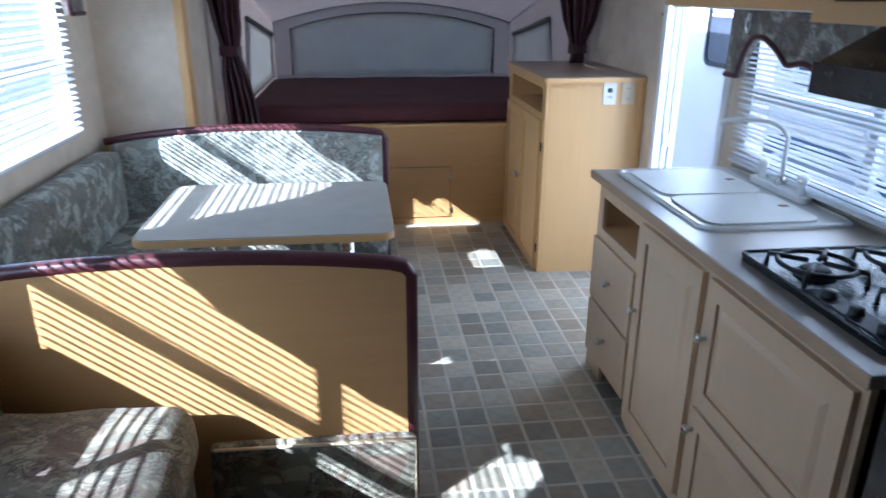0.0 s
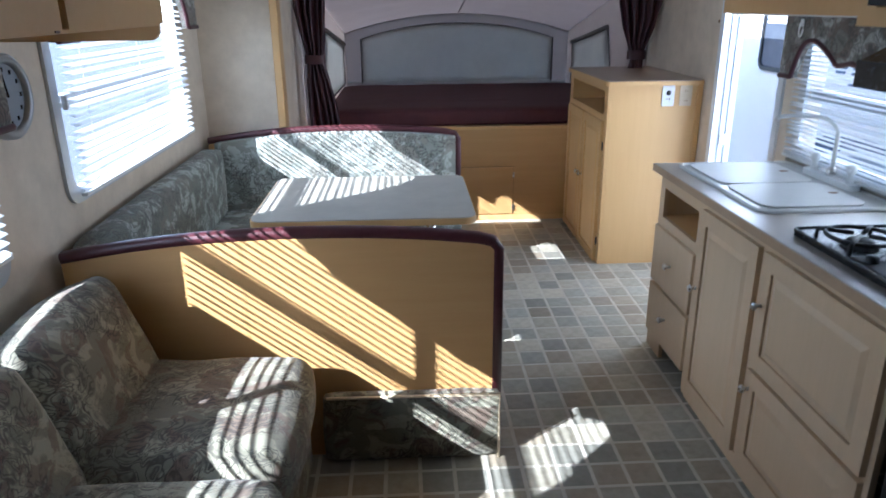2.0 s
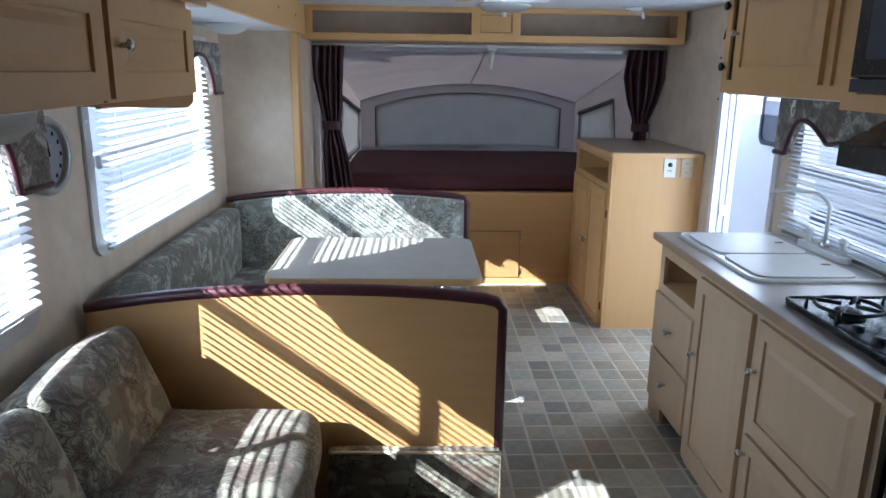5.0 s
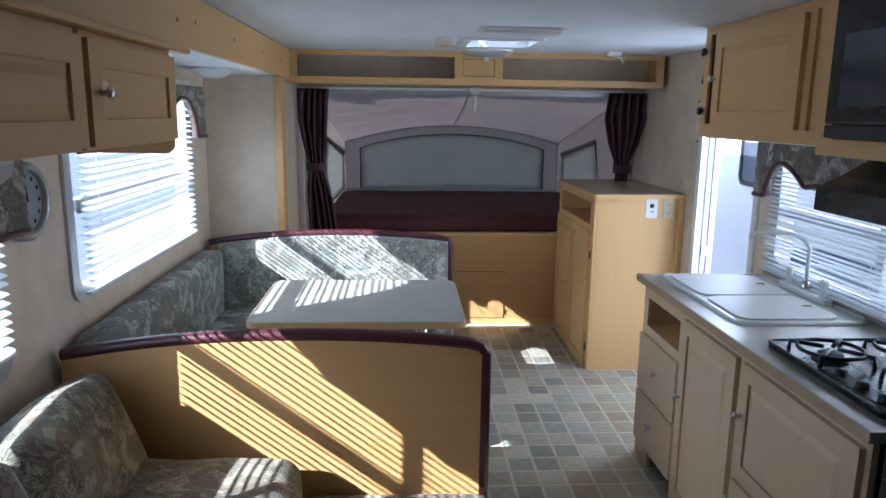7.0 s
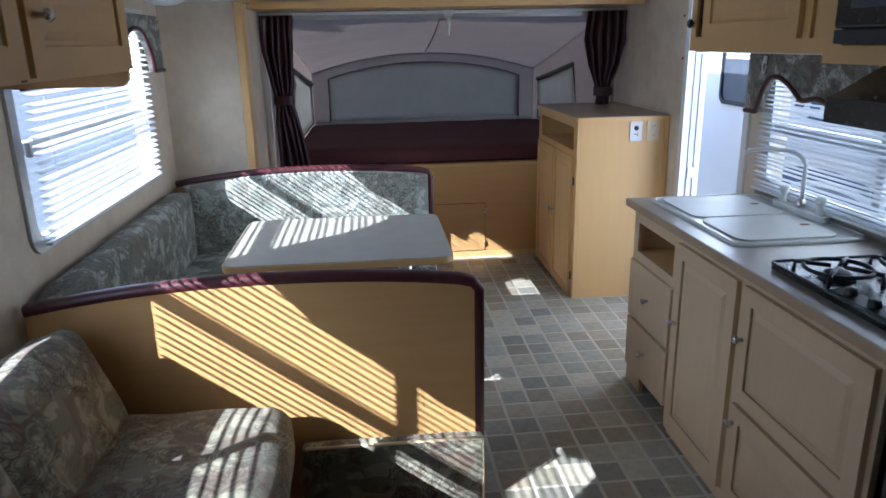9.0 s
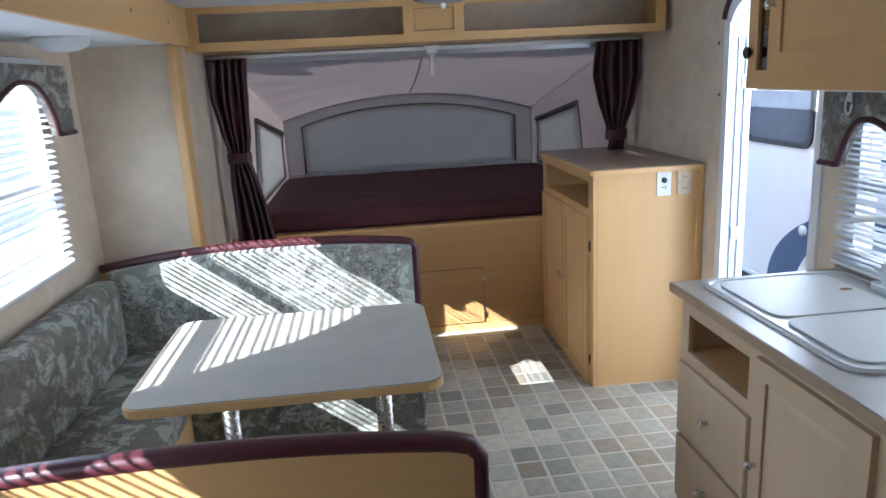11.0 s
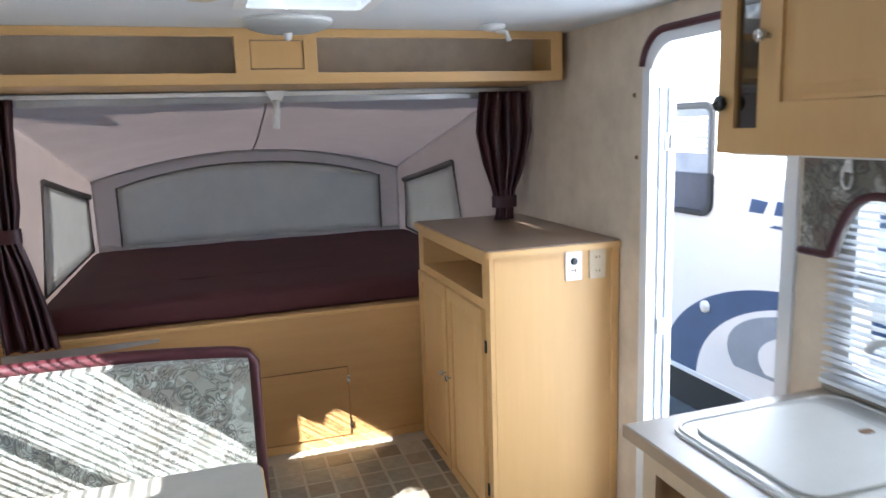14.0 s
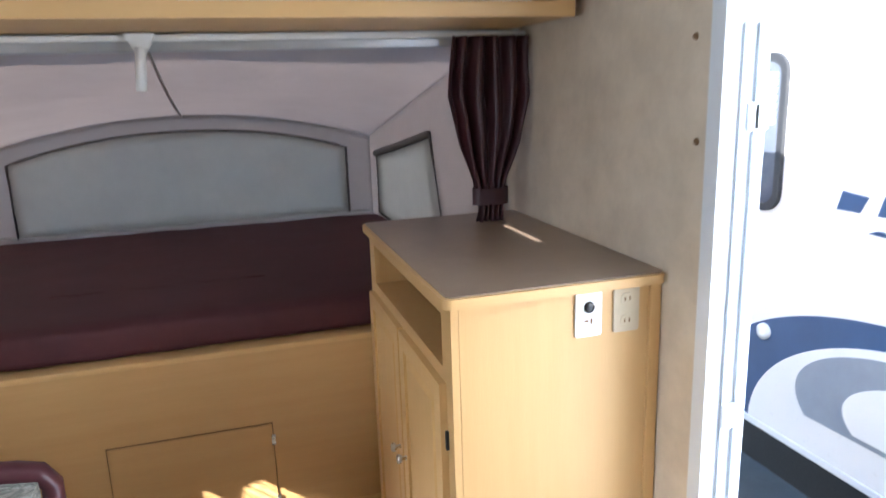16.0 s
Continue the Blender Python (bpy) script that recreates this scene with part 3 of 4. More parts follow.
sink = thing("sink", "white double sink with two fitted covers and a faucet deck", "sink")
part("rim", prism(rounded(1.265, 2.36, 1.775, 3.125, 0.06), "z", 0.9002, 0.907), M_SINK, sink)
part("lip", tube([(x, y, 0.906) for x, y in rounded(1.275, 2.37, 1.765, 3.115, 0.055)], 0.006, 8, True), M_SINK, sink, smooth=True)
for ya, yb in ((2.40, 2.715), (2.735, 3.085)):
    c = part("sink_cover", prism(rounded(1.305, ya, 1.675, yb, 0.05), "z", 0.9072, 0.914), M_COVER, sink, "white cutting-board cover")
    part("cover_edge", tube([(x, y, 0.911) for x, y in rounded(1.305, ya, 1.675, yb, 0.05)], 0.0035, 6, True), M_COVER, c, smooth=True)
    part("finger_slot", prism(rounded(1.62, (ya + yb) / 2 - 0.011, 1.655, (ya + yb) / 2 + 0.011, 0.009), "z", 0.912, 0.9148), M_GROOVE, c, "dark finger slot")
faucet = thing("faucet", "white gooseneck faucet with two handles at the sink", "faucet")
part("deck", prism(rounded(1.715, 2.58, 1.762, 2.92, 0.022), "z", 0.9072, 0.930), M_WHITE, faucet)
pts = [(1.74, 2.75, 0.937), (1.74, 2.75, 1.10)]
pts += [(1.74 - 0.045 * (1 - math.cos(t)) - 0.02 * t, 2.75 + 0.02 * t, 1.10 + 0.055 * math.sin(t)) for t in np.linspace(0.15, 1.5, 8)]
pts += [(1.60, 2.81, 1.158), (1.545, 2.83, 1.15), (1.53, 2.835, 1.135)]
part("spout", tube(pts, 0.0085, 10), M_WHITE, faucet, "white bent spout", smooth=True)
part("collar", lathe([(0.019, 0.937), (0.019, 0.955), (0.012, 0.965)], pose(1.74, 2.75, 0), 14), M_NICKEL, faucet, smooth=True)
for y in (2.63, 2.87):
    h = part("handle", lathe([(0.016, 0.930), (0.013, 0.945), (0.010, 0.96), (0.018, 0.972), (0.02, 0.99), (0.012, 1.0), (0, 1.0)], pose(1.74, y, 0), 12), M_WHITE, faucet, smooth=True)
    part("lever", tube([(1.74, y, 0.972), (1.71, y + (0.02 if y > 2.75 else -0.02), 0.982)], 0.005, 8), M_WHITE, h, smooth=True)

stove = thing("cooktop", "black gas cooktop with iron grates set in the worktop", "cooktop")
part("stove_top", prism(rounded(1.262, 1.59, 1.745, 2.15, 0.02), "z", 0.9002, 0.918), M_BLACK, stove)
part("rim", tube([(x, y, 0.917) for x, y in rounded(1.264, 1.592, 1.743, 2.148, 0.02)], 0.006, 6, True), M_BLACK, stove, smooth=True)
for bx, by in ((1.36, 1.97), (1.60, 1.97), (1.48, 1.72)):
    br = part("burner", lathe([(0.05, 0.918), (0.05, 0.924), (0.036, 0.927), (0.036, 0.936), (0.03, 0.94), (0, 0.94)], pose(bx, by, 0), 18), M_IRON, stove, "black burner head", smooth=True)
    g = bmesh.new()
    for a in range(4):
        ca, sa = math.cos(a * math.pi / 2 + 0.78), math.sin(a * math.pi / 2 + 0.78)
        add_tube(g, [(bx + 0.115 * ca, by + 0.115 * sa, 0.92), (bx + 0.112 * ca, by + 0.112 * sa, 0.95), (bx + 0.02 * ca, by + 0.02 * sa, 0.953)], 0.007, 6)
    add_tube(g, [(bx + 0.09 * math.cos(t), by + 0.09 * math.sin(t), 0.949) for t in np.linspace(0, 2 * math.pi, 21)[:-1]], 0.0065, 6, True)
    part("grate", g, M_IRON, stove, "black iron grate", smooth=True)
part("control_panel", box((1.272, 1.60, 0.9185), (1.335, 1.88, 0.924), 0.003), M_IRON, stove)
for y in (1.65, 1.74, 1.83):
    part("control_knob", lathe([(0.017, 0.924), (0.016, 0.94), (0, 0.942)], pose(1.303, y, 0), 12), M_IRON, stove, smooth=True)

fridge = thing("refrigerator", "tall black refrigerator beside the kitchen counter", "refrigerator")
part("body", box((1.25, 0.90, 0.0), (1.796, 1.525, 1.50), 0.006), M_BLACK, fridge)
part("door", box((1.215, 0.91, 0.02), (1.248, 1.52, 1.00), 0.01), M_BLACK, fridge)
part("freezer_door", box((1.215, 0.91, 1.01), (1.248, 1.52, 1.49), 0.01), M_BLACK, fridge)

UX = 1.42
uc = thing("wall_cabinet", "maple wall cabinet over the sink with a smoked glass slot", "cabinet")
part("carcass", boxes(((UX + 0.02, 2.20, 1.535), (1.797, 3.15, 1.55)), ((UX + 0.02, 2.20, 1.97), (1.797, 3.15, 1.988)), ((1.78, 2.20, 1.55), (1.797, 3.15, 1.97))), M_OAK, uc)
part("end_panel", prism(rounded(UX + 0.0205, 1.532, 1.797, 1.9885, 0.02), "y", 3.1502, 3.166), M_OAK, uc)
part("face_frame", wall_with_holes("x", UX, UX + 0.02, 2.20, 3.166, 1.53, 1.9885, [(3.04, 1.585, 3.115, 1.96), (2.245, 1.575, 2.335, 1.96)]), M_OAK, uc)
part("recess", box((UX + 0.012, 2.24, 1.57), (UX + 0.016, 2.34, 1.965)), M_OAKH, uc)
part("lining", box((UX + 0.06, 3.03, 1.55), (UX + 0.065, 3.15, 1.97)), M_IRON, uc)
part("glass_strip", box((UX + 0.010, 3.035, 1.58), (UX + 0.014, 3.12, 1.965)), M_SMOKE, uc, "smoked glass strip")
panel_door(uc, "cabinet_door", UX, "-x", 2.375, 3.025, 1.575, 1.955, M_OAK, (3.0, 1.77), rail=0.06)
for z in (1.64, 1.89):
    part("bumper", lathe([(0.006, 0), (0.006, 0.008), (0.017, 0.010), (0.019, 0.018), (0.014, 0.024), (0, 0.026)], pose(UX, 3.142, z, 0, -90, 0), 12), M_BLACK, uc, "black rubber door stop", smooth=True)
part("light_rail", box((UX + 0.02, 2.21, 1.525), (1.70, 3.14, 1.5345)), M_WHITE, uc)

mc = thing("microwave_cabinet", "maple cabinet round the built-in microwave", "cabinet")
part("face_frame", wall_with_holes("x", 1.38, 1.40, 1.53, 2.198, 1.505, 1.9885, [(1.60, 1.555, 2.12, 1.96)]), M_OAK, mc)
part("side_panel", prism(rounded(1.4002, 1.505, 1.797, 1.9885, 0.01), "y", 2.182, 2.198), M_OAK, mc)
part("bottom", box((1.4002, 1.53, 1.505), (1.797, 2.18, 1.52)), M_OAK, mc)
mw = thing("microwave", "black built-in microwave oven with a dark glass door", "microwave")
part("body", box((1.37, 1.605, 1.558), (1.70, 2.115, 1.955), 0.004), M_BLACK, mw)
part("door", box((1.345, 1.70, 1.60), (1.3695, 2.115, 1.955), 0.008), M_BLACK, mw)
part("door_window", box((1.342, 1.76, 1.65), (1.3455, 2.05, 1.85), 0.001), M_DARKGLASS, mw)
part("control_panel", box((1.348, 1.61, 1.60), (1.3695, 1.695, 1.955), 0.004), M_IRON, mw)
part("vent_grille", box((1.348, 1.61, 1.56), (1.3695, 2.115, 1.597), 0.003), M_IRON, mw)
hood = thing("range_hood", "black range hood under the microwave cabinet", "range hood")
part("hood_body", prism([(1.30, 1.36), (1.797, 1.36), (1.797, 1.503), (1.45, 1.503), (1.30, 1.42)], "y", 1.56, 2.03), M_BLACK, hood)
part("front_lip", box((1.292, 1.56, 1.355), (1.2995, 2.03, 1.425), 0.003), M_BLACK, hood)

# ---- dresser by the door ----
dr = thing("dresser", "maple dresser with an open slot and two doors", "dresser")
DX, DY0, DY1 = 1.25, 4.165, 5.095
part("face_frame", wall_with_holes("x", DX, DX + 0.018, DY0, DY1, 0.0, 1.128, [(4.24, 0.955, 5.02, 1.09)]), M_OAK, dr)
part("side_panel", box((DX + 0.0185, DY0, 0.0), (1.77, DY0 + 0.016, 1.128), 0.002), M_OAK, dr)
part("corner_post", box((1.765, DY0 - 0.008, 0.0), (1.797, DY0 + 0.017, 1.128), 0.003), M_OAK, dr)
part("slot", boxes(((DX + 0.0185, 4.19, 0.935), (1.70, 5.09, 0.953)), ((1.60, 4.19, 0.953), (1.61, 5.09, 1.12)), ((DX + 0.0185, 5.03, 0.953), (1.60, 5.04, 1.12))), M_OAK, dr, "open slot under the top")
panel_door(dr, "cabinet_door", DX, "-x", 4.645, 5.06, 0.05, 0.92, M_OAK, (4.675, 0.52), rail=0.05)
panel_door(dr, "cabinet_door", DX, "-x", 4.215, 4.63, 0.05, 0.92, M_OAK, (4.60, 0.52), rail=0.05)
part("hinge", box((DX - 0.008, 4.203, 0.75), (DX, 4.214, 0.80), 0.002), M_IRON, dr)
part("hinge", box((DX - 0.008, 4.203, 0.16), (DX, 4.214, 0.21), 0.002), M_IRON, dr)
part("dresser_top", prism(rounded(1.225, 4.133, 1.797, 5.10, 0.025), "z", 1.1285, 1.152), M_OAKH, dr, "maple edge of the top")
part("top_laminate", prism(rounded(1.236, 4.144, 1.796, 5.098, 0.02), "z", 1.1522, 1.156), M_DTOP, dr, "taupe laminate top")


def wall_plate(x, label, material, holes):
    p = thing("outlet_plate" if holes else "switch_plate", label, "wall plate")
    part("plate", prism(rounded(x - 0.035, 1.01, x + 0.035, 1.125, 0.006), "y", DY0 - 0.007, DY0 - 0.0005), material, p)
    if holes:
        for z in (1.04, 1.095):
            part("socket", prism(rounded(x - 0.016, z - 0.014, x + 0.016, z + 0.014, 0.01), "y", DY0 - 0.0095, DY0 - 0.0072), material, p)
            part("slots", boxes(((x - 0.008, DY0 - 0.011, z - 0.005), (x - 0.005, DY0 - 0.0096, z + 0.005)), ((x + 0.005, DY0 - 0.011, z - 0.005), (x + 0.008, DY0 - 0.0096, z + 0.005))), M_GROOVE, p)
    else:
        part("button", lathe([(0.014, 0), (0.013, 0.005), (0.009, 0.007), (0, 0.007)], pose(x, DY0 - 0.0072, 1.085, 90, 0, 0), 16), M_BLACK, p, "black round button", smooth=True)
        part("marks", boxes(((x - 0.012, DY0 - 0.0085, 1.048), (x - 0.002, DY0 - 0.0072, 1.053)), ((x + 0.004, DY0 - 0.0085, 1.042), (x + 0.009, DY0 - 0.0072, 1.056))), M_GROOVE, p)
    return p


wall_plate(1.597, "white plate with a round black button on the dresser side", M_WHITE, False)
wall_plate(1.70, "ivory double outlet plate on the dresser side", M_IVORY, True)

# ---- bunk end ----
bb = thing("bunk_front", "maple board under the bunk with a flat hatch", "bunk front", kind="structure")
part("board", box((-0.618, 5.10, 0.0), (1.797, 5.118, 0.735), 0.002), M_PANEL, bb)
part("cap", box((-0.618, 5.09, 0.735), (1.797, 5.15, 0.755), 0.005), M_OAKH, bb)
h = part("hatch", box((0.32, 5.092, 0.11), (0.86, 5.0998, 0.46), 0.002), M_PANEL, bb)
part("gap", tube([(0.318, 5.0985, 0.108), (0.862, 5.0985, 0.108), (0.862, 5.0985, 0.462), (0.318, 5.0985, 0.462)], 0.003, 4, True), M_GROOVE, h)
for z in (0.16, 0.40):
    part("hinge", box((0.855, 5.088, z - 0.02), (0.87, 5.0935, z + 0.02), 0.002), M_NICKEL, h)
part("metal_strip", prism([(-0.6, 0.655), (0.02, 0.70), (0.02, 0.712), (-0.6, 0.712)], "y", 5.085, 5.0985), M_RAIL, bb, "grey metal strip below the cap")
part("rubbing_strip", box((-0.618, 5.094, 0.0), (1.25, 5.0995, 0.10), 0.002), M_OAKH, bb)
structure("bunk_platform", box((-0.60, 5.152, 0.70), (1.78, 6.98, 0.745)), M_OAK, "platform of the fold-out bunk", "platform")

mt = thing("mattress", "dark maroon mattress lying in the fold-out bunk", "mattress")
part("cover", cushion((2.20, 1.74, 0.125), pose(0.625, 6.035, 0.808), 0.006, 0.035, 5, 18), M_MATTRESS, mt, smooth=True)
part("seam", tube([(x, 5.6 + 0.004 * math.sin(9 * x), 0.874) for x in np.linspace(0.1, 0.9, 20)], 0.003, 5), M_MATTRESS, mt, smooth=True)

tent = thing("tent_bunk", "grey canvas tent end over the bunk with piped window flaps", "tent")


def back_top(x):
    u = (x - 0.585) / 1.04
    return 1.50 - 0.17 * u * u


def sheet(rows, name, material, label="", cut=None):
    bm = bmesh.new()
    vs = [[bm.verts.new(p) for p in r] for r in rows]
    for r0, r1 in zip(vs, vs[1:]):
        for i in range(len(r0) - 1):
            mid = (r0[i].co + r1[i + 1].co) / 2
            if not (cut and cut(mid)):
                bm.faces.new((r0[i], r0[i + 1], r1[i + 1], r1[i]))
    ob = part(name, bm, material, tent, label, smooth=True)
    md = ob.modifiers.new("thick", "SOLIDIFY")
    md.thickness = 0.003
    return ob


YB = 6.90
win_top = lambda x: 1.412 - 0.135 * abs((x - 0.585) / 0.888) ** 2.2
xf = lambda s: -0.60 + 2.385 * s
xb = lambda s: -0.455 + 2.08 * s
roof_rows = []
for j in range(31):
    v = j / 30
    row = []
    for i in range(81):
        s = i / 80
        x = xf(s) * (1 - v) + xb(s) * v
        edge = min(s, 1 - s)
        z = 1.80 * (1 - v) + back_top(xb(s)) * v - 0.05 * math.sin(math.pi * v) * (1 - math.exp(-edge * 14)) * 0.5
        z += 0.016 * min(1, edge * 12) * noise.noise(Vector((x * 3.2, v * 4, 0.3))) * math.sin(math.pi * v)
        pull = math.exp(-6 * s) + math.exp(-6 * (1 - s))
        z += 0.010 * pull * min(1, edge * 12) * math.sin(38 * (v + 0.35 * edge) + 3 * noise.noise(Vector((x * 2, v * 3, 5)))) * math.sin(math.pi * v) ** 0.5
        row.append((x, 5.15 + (YB - 5.15) * v, z))
    roof_rows.append(row)
sheet(roof_rows, "roof_cloth", M_CANVAS)
sheet([[(xb(s), YB + 0.012 * noise.noise(Vector((xb(s) * 3, q * 3, 1))) * math.sin(math.pi * s), 0.74 + (back_top(xb(s)) - 0.74) * q) for s in np.linspace(0, 1, 81)] for q in np.linspace(0, 1, 41)], "end_cloth", M_CANVAS, "",
      lambda c: -0.285 < c.x < 1.455 and 0.905 < c.z < win_top(c.x) - 0.02)


def side_hole(c):
    v = (c.y - 5.15) / (YB - 5.15)
    low, high = 0.86 + 0.12 * (v - 0.30), 1.365 - 0.333 * (v - 0.40)
    return v < 0.84 and v > 0.37 + 0.175 * (c.z - 0.83) and low < c.z < high


for side in (0, 1):
    rows = []
    for q in np.linspace(0, 1, 31):
        rows.append([(xf(side) * (1 - v) + xb(side) * v + 0.01 * noise.noise(Vector((v * 5, q * 4, side * 7))) * math.sin(math.pi * v), 5.15 + (YB - 5.15) * v, 0.72 + (1.80 * (1 - v) + back_top(xb(side)) * v - 0.72) * q) for v in np.linspace(0, 1, 45)])
    sheet(rows, "side_cloth", M_CANVAS, "", side_hole)
    inn = 0.02 if side == 0 else -0.02

    def on_side(v, z, d=1.0):
        return (xf(side) * (1 - v) + xb(side) * v + inn * d, 5.15 + (YB - 5.15) * v, z)
    corners = [(0.30, 0.83), (0.88, 0.90), (0.88, 1.24), (0.40, 1.40)]
    grid = []
    for q in np.linspace(0, 1, 7):
        grid.append([on_side((corners[0][0] * (1 - p) + corners[1][0] * p) * (1 - q) + (corners[3][0] * (1 - p) + corners[2][0] * p) * q,
                             (corners[0][1] * (1 - p) + corners[1][1] * p) * (1 - q) + (corners[3][1] * (1 - p) + corners[2][1] * p) * q,
                             1 + 0.25 * noise.noise(Vector((p * 4, q * 4, side)))) for p in np.linspace(0, 1, 9)])
    sheet(grid, "side_flap", M_CANVAS_W, "pale side window flap")
    part("piping", tube([on_side(v, z, 1.15) for v, z in corners], 0.008, 6, True), M_PIPING, tent, smooth=True)
    part("flap_roll", tube([on_side(0.40, 1.395, 1.5), on_side(0.64, 1.315, 1.8), on_side(0.88, 1.245, 1.5)], 0.019, 8), M_PIPING, tent, "dark rolled flap edge", smooth=True)
xs = np.linspace(-0.303, 1.473, 33)
sheet([[(x, YB - 0.03 - 0.006 * noise.noise(Vector((x * 4, q * 4, 2))), 0.885 + (win_top(x) - 0.885) * q) for x in xs] for q in np.linspace(0, 1, 9)], "window_flap", M_CANVAS_W, "pale zipped end window flap")
part("piping", tube([(xs[0], YB - 0.034, 0.885)] + [(x, YB - 0.034, win_top(x)) for x in xs] + [(xs[-1], YB - 0.034, 0.885)], 0.007, 6), M_PIPING, tent, smooth=True)
part("hem", tube([(x, YB - 0.03, 0.888 + 0.006 * math.sin(11 * x)) for x in np.linspace(-0.44, 1.6, 40)], 0.010, 6), M_CANVAS_W, tent, "pale hem along the mattress", smooth=True)
part("bow", tube([(xb(s), YB - 0.02, back_top(xb(s)) - 0.012) for s in np.linspace(0.0, 1, 30)], 0.006, 6), M_CANVAS, tent, "covered roof bow", smooth=True)
part("seam", tube([(0.585, 5.15 + (YB - 5.2) * v, 1.80 * (1 - v) + 1.495 * v - 0.028 * math.sin(math.pi * v) - 0.008) for v in np.linspace(0.02, 0.98, 14)], 0.006, 5), M_CANVAS, tent, smooth=True)
part("edge_pole", tube([(-0.55, 5.17, 0.78), (-0.58, 5.165, 1.45)], 0.009, 8), M_IRON, tent, "dark edge bar", smooth=True)

rail = thing("curtain_track", "grey aluminium track across the bunk opening", "track", kind="structure")
part("track", boxes(((-0.615, 4.98, 1.735), (1.795, 5.02, 1.765)), ((-0.615, 5.02, 1.765), (1.795, 5.05, 1.798)), bevel=0.004), M_RAIL, rail)
part("lip", box((-0.615, 4.972, 1.764), (1.795, 4.9795, 1.782), 0.002), M_WHITE, rail)
hk = thing("bunk_latch", "white plastic latch hanging from the curtain track", "latch")
part("bracket", prism([(0.555, 1.785), (0.64, 1.785), (0.625, 1.752), (0.61, 1.728), (0.583, 1.728), (0.572, 1.752)], "y", 4.945, 4.971), M_WHITE, hk)
part("lever", tube([(0.598, 4.94, 1.745), (0.595, 4.938, 1.70), (0.588, 4.935, 1.625)], 0.015, 8), M_WHITE, hk, smooth=True)


def curtain(stations, tie_z, label):
    """A gathered curtain; stations are (z, left edge, right edge)."""
    c = thing("curtain", label, "curtain")
    zs = [s[0] for s in stations][::-1]
    ls = [s[1] for s in stations][::-1]
    rs = [s[2] for s in stations][::-1]
    bm = bmesh.new()
    rows = []
    for z in np.linspace(stations[0][0], stations[-1][0], 40):
        l, r = np.interp(z, zs, ls), np.interp(z, zs, rs)
        w = r - l
        row = []
        for i in range(57):
            s = i / 56
            amp = 0.012 + 0.012 * w / 0.2
            y = 4.93 + amp * math.sin(s * 2 * math.pi * 5 + 3.2 * noise.noise(Vector((s * 3.5, z * 1.8, l)))) * (0.7 + 0.5 * noise.noise(Vector((s * 4, z * 3, 9)))) + 0.006 * noise.noise(Vector((s * 9, z * 6, 1)))
            row.append(bm.verts.new((l + w * s + 0.006 * noise.noise(Vector((s * 5, z * 7, 4))), y, z)))
        rows.append(row)
    for a, b in zip(rows, rows[1:]):
        for i in range(56):
            bm.faces.new((a[i], a[i + 1], b[i + 1], b[i]))
    cl = part("cloth", bm, M_CURTAIN, c, smooth=True)
    md = cl.modifiers.new("thick", "SOLIDIFY")
    md.thickness = 0.002
    l, r = np.interp(tie_z, zs, ls), np.interp(tie_z, zs, rs)
    band = [((l + r) / 2 + ((r - l) / 2 + 0.012) * math.cos(t), 4.93 + 0.034 * math.sin(t), 0) for t in np.linspace(0, 2 * math.pi, 25)[:-1]]
    bm = bmesh.new()
    lo = [bm.verts.new((x, y, tie_z - 0.028)) for x, y, _ in band]
    hi = [bm.verts.new((x, y, tie_z + 0.028)) for x, y, _ in band]
    for i in range(24):
        j = (i + 1) % 24
        bm.faces.new((lo[i], lo[j], hi[j], hi[i]))
    part("tieback", bm, M_CURTAIN, c, smooth=True)
    return c


curtain([(1.765, -0.612, -0.40), (1.55, -0.61, -0.41), (1.35, -0.57, -0.42), (1.24, -0.545, -0.435), (1.1, -0.555, -0.40), (0.9, -0.55, -0.36), (0.765, -0.55, -0.34)], 1.24, "dark maroon curtain tied back at the bunk opening")
curtain([(1.765, 1.515, 1.785), (1.58, 1.495, 1.785), (1.42, 1.535, 1.75), (1.30, 1.58, 1.70), (1.20, 1.60, 1.69), (1.158, 1.59, 1.69)], 1.245, "short dark maroon curtain tied back above the dresser")

oh = thing("overhead_shelf", "long maple overhead shelf with two open compartments", "shelf")
OY = 4.555
part("face_frame", wall_with_holes("y", OY, OY + 0.018, -0.618, 1.76, 1.788, 1.9885, [(-0.55, 1.828, 0.425, 1.958), (0.725, 1.828, 1.708, 1.958), (0.478, 1.84, 0.676, 1.948)]), M_OAKH, oh)
part("bottom", box((-0.618, OY + 0.0185, 1.79), (1.76, 5.045, 1.806), 0.002), M_OAKH, oh)
part("end_panel", box((1.742, OY + 0.0185, 1.8065), (1.76, 5.045, 1.9885)), M_OAKH, oh)
part("divider", boxes(((0.43, OY + 0.0185, 1.8065), (0.445, 4.80, 1.9885)), ((0.705, OY + 0.0185, 1.8065), (0.72, 4.80, 1.9885))), M_OAKH, oh)
part("groove", tube([(x, OY + 0.005, z) for x, z in ((0.480, 1.842), (0.674, 1.842), (0.674, 1.946), (0.480, 1.946))], 0.003, 5, True), M_BEAD, oh)
part("center_panel", box((0.47, OY + 0.008, 1.832), (0.684, OY + 0.014, 1.956)), M_OAK, oh)
part("lining", box((-0.61, 4.80, 1.8065), (1.74, 4.812, 1.9885)), M_WALL, oh, "wallpapered lining")

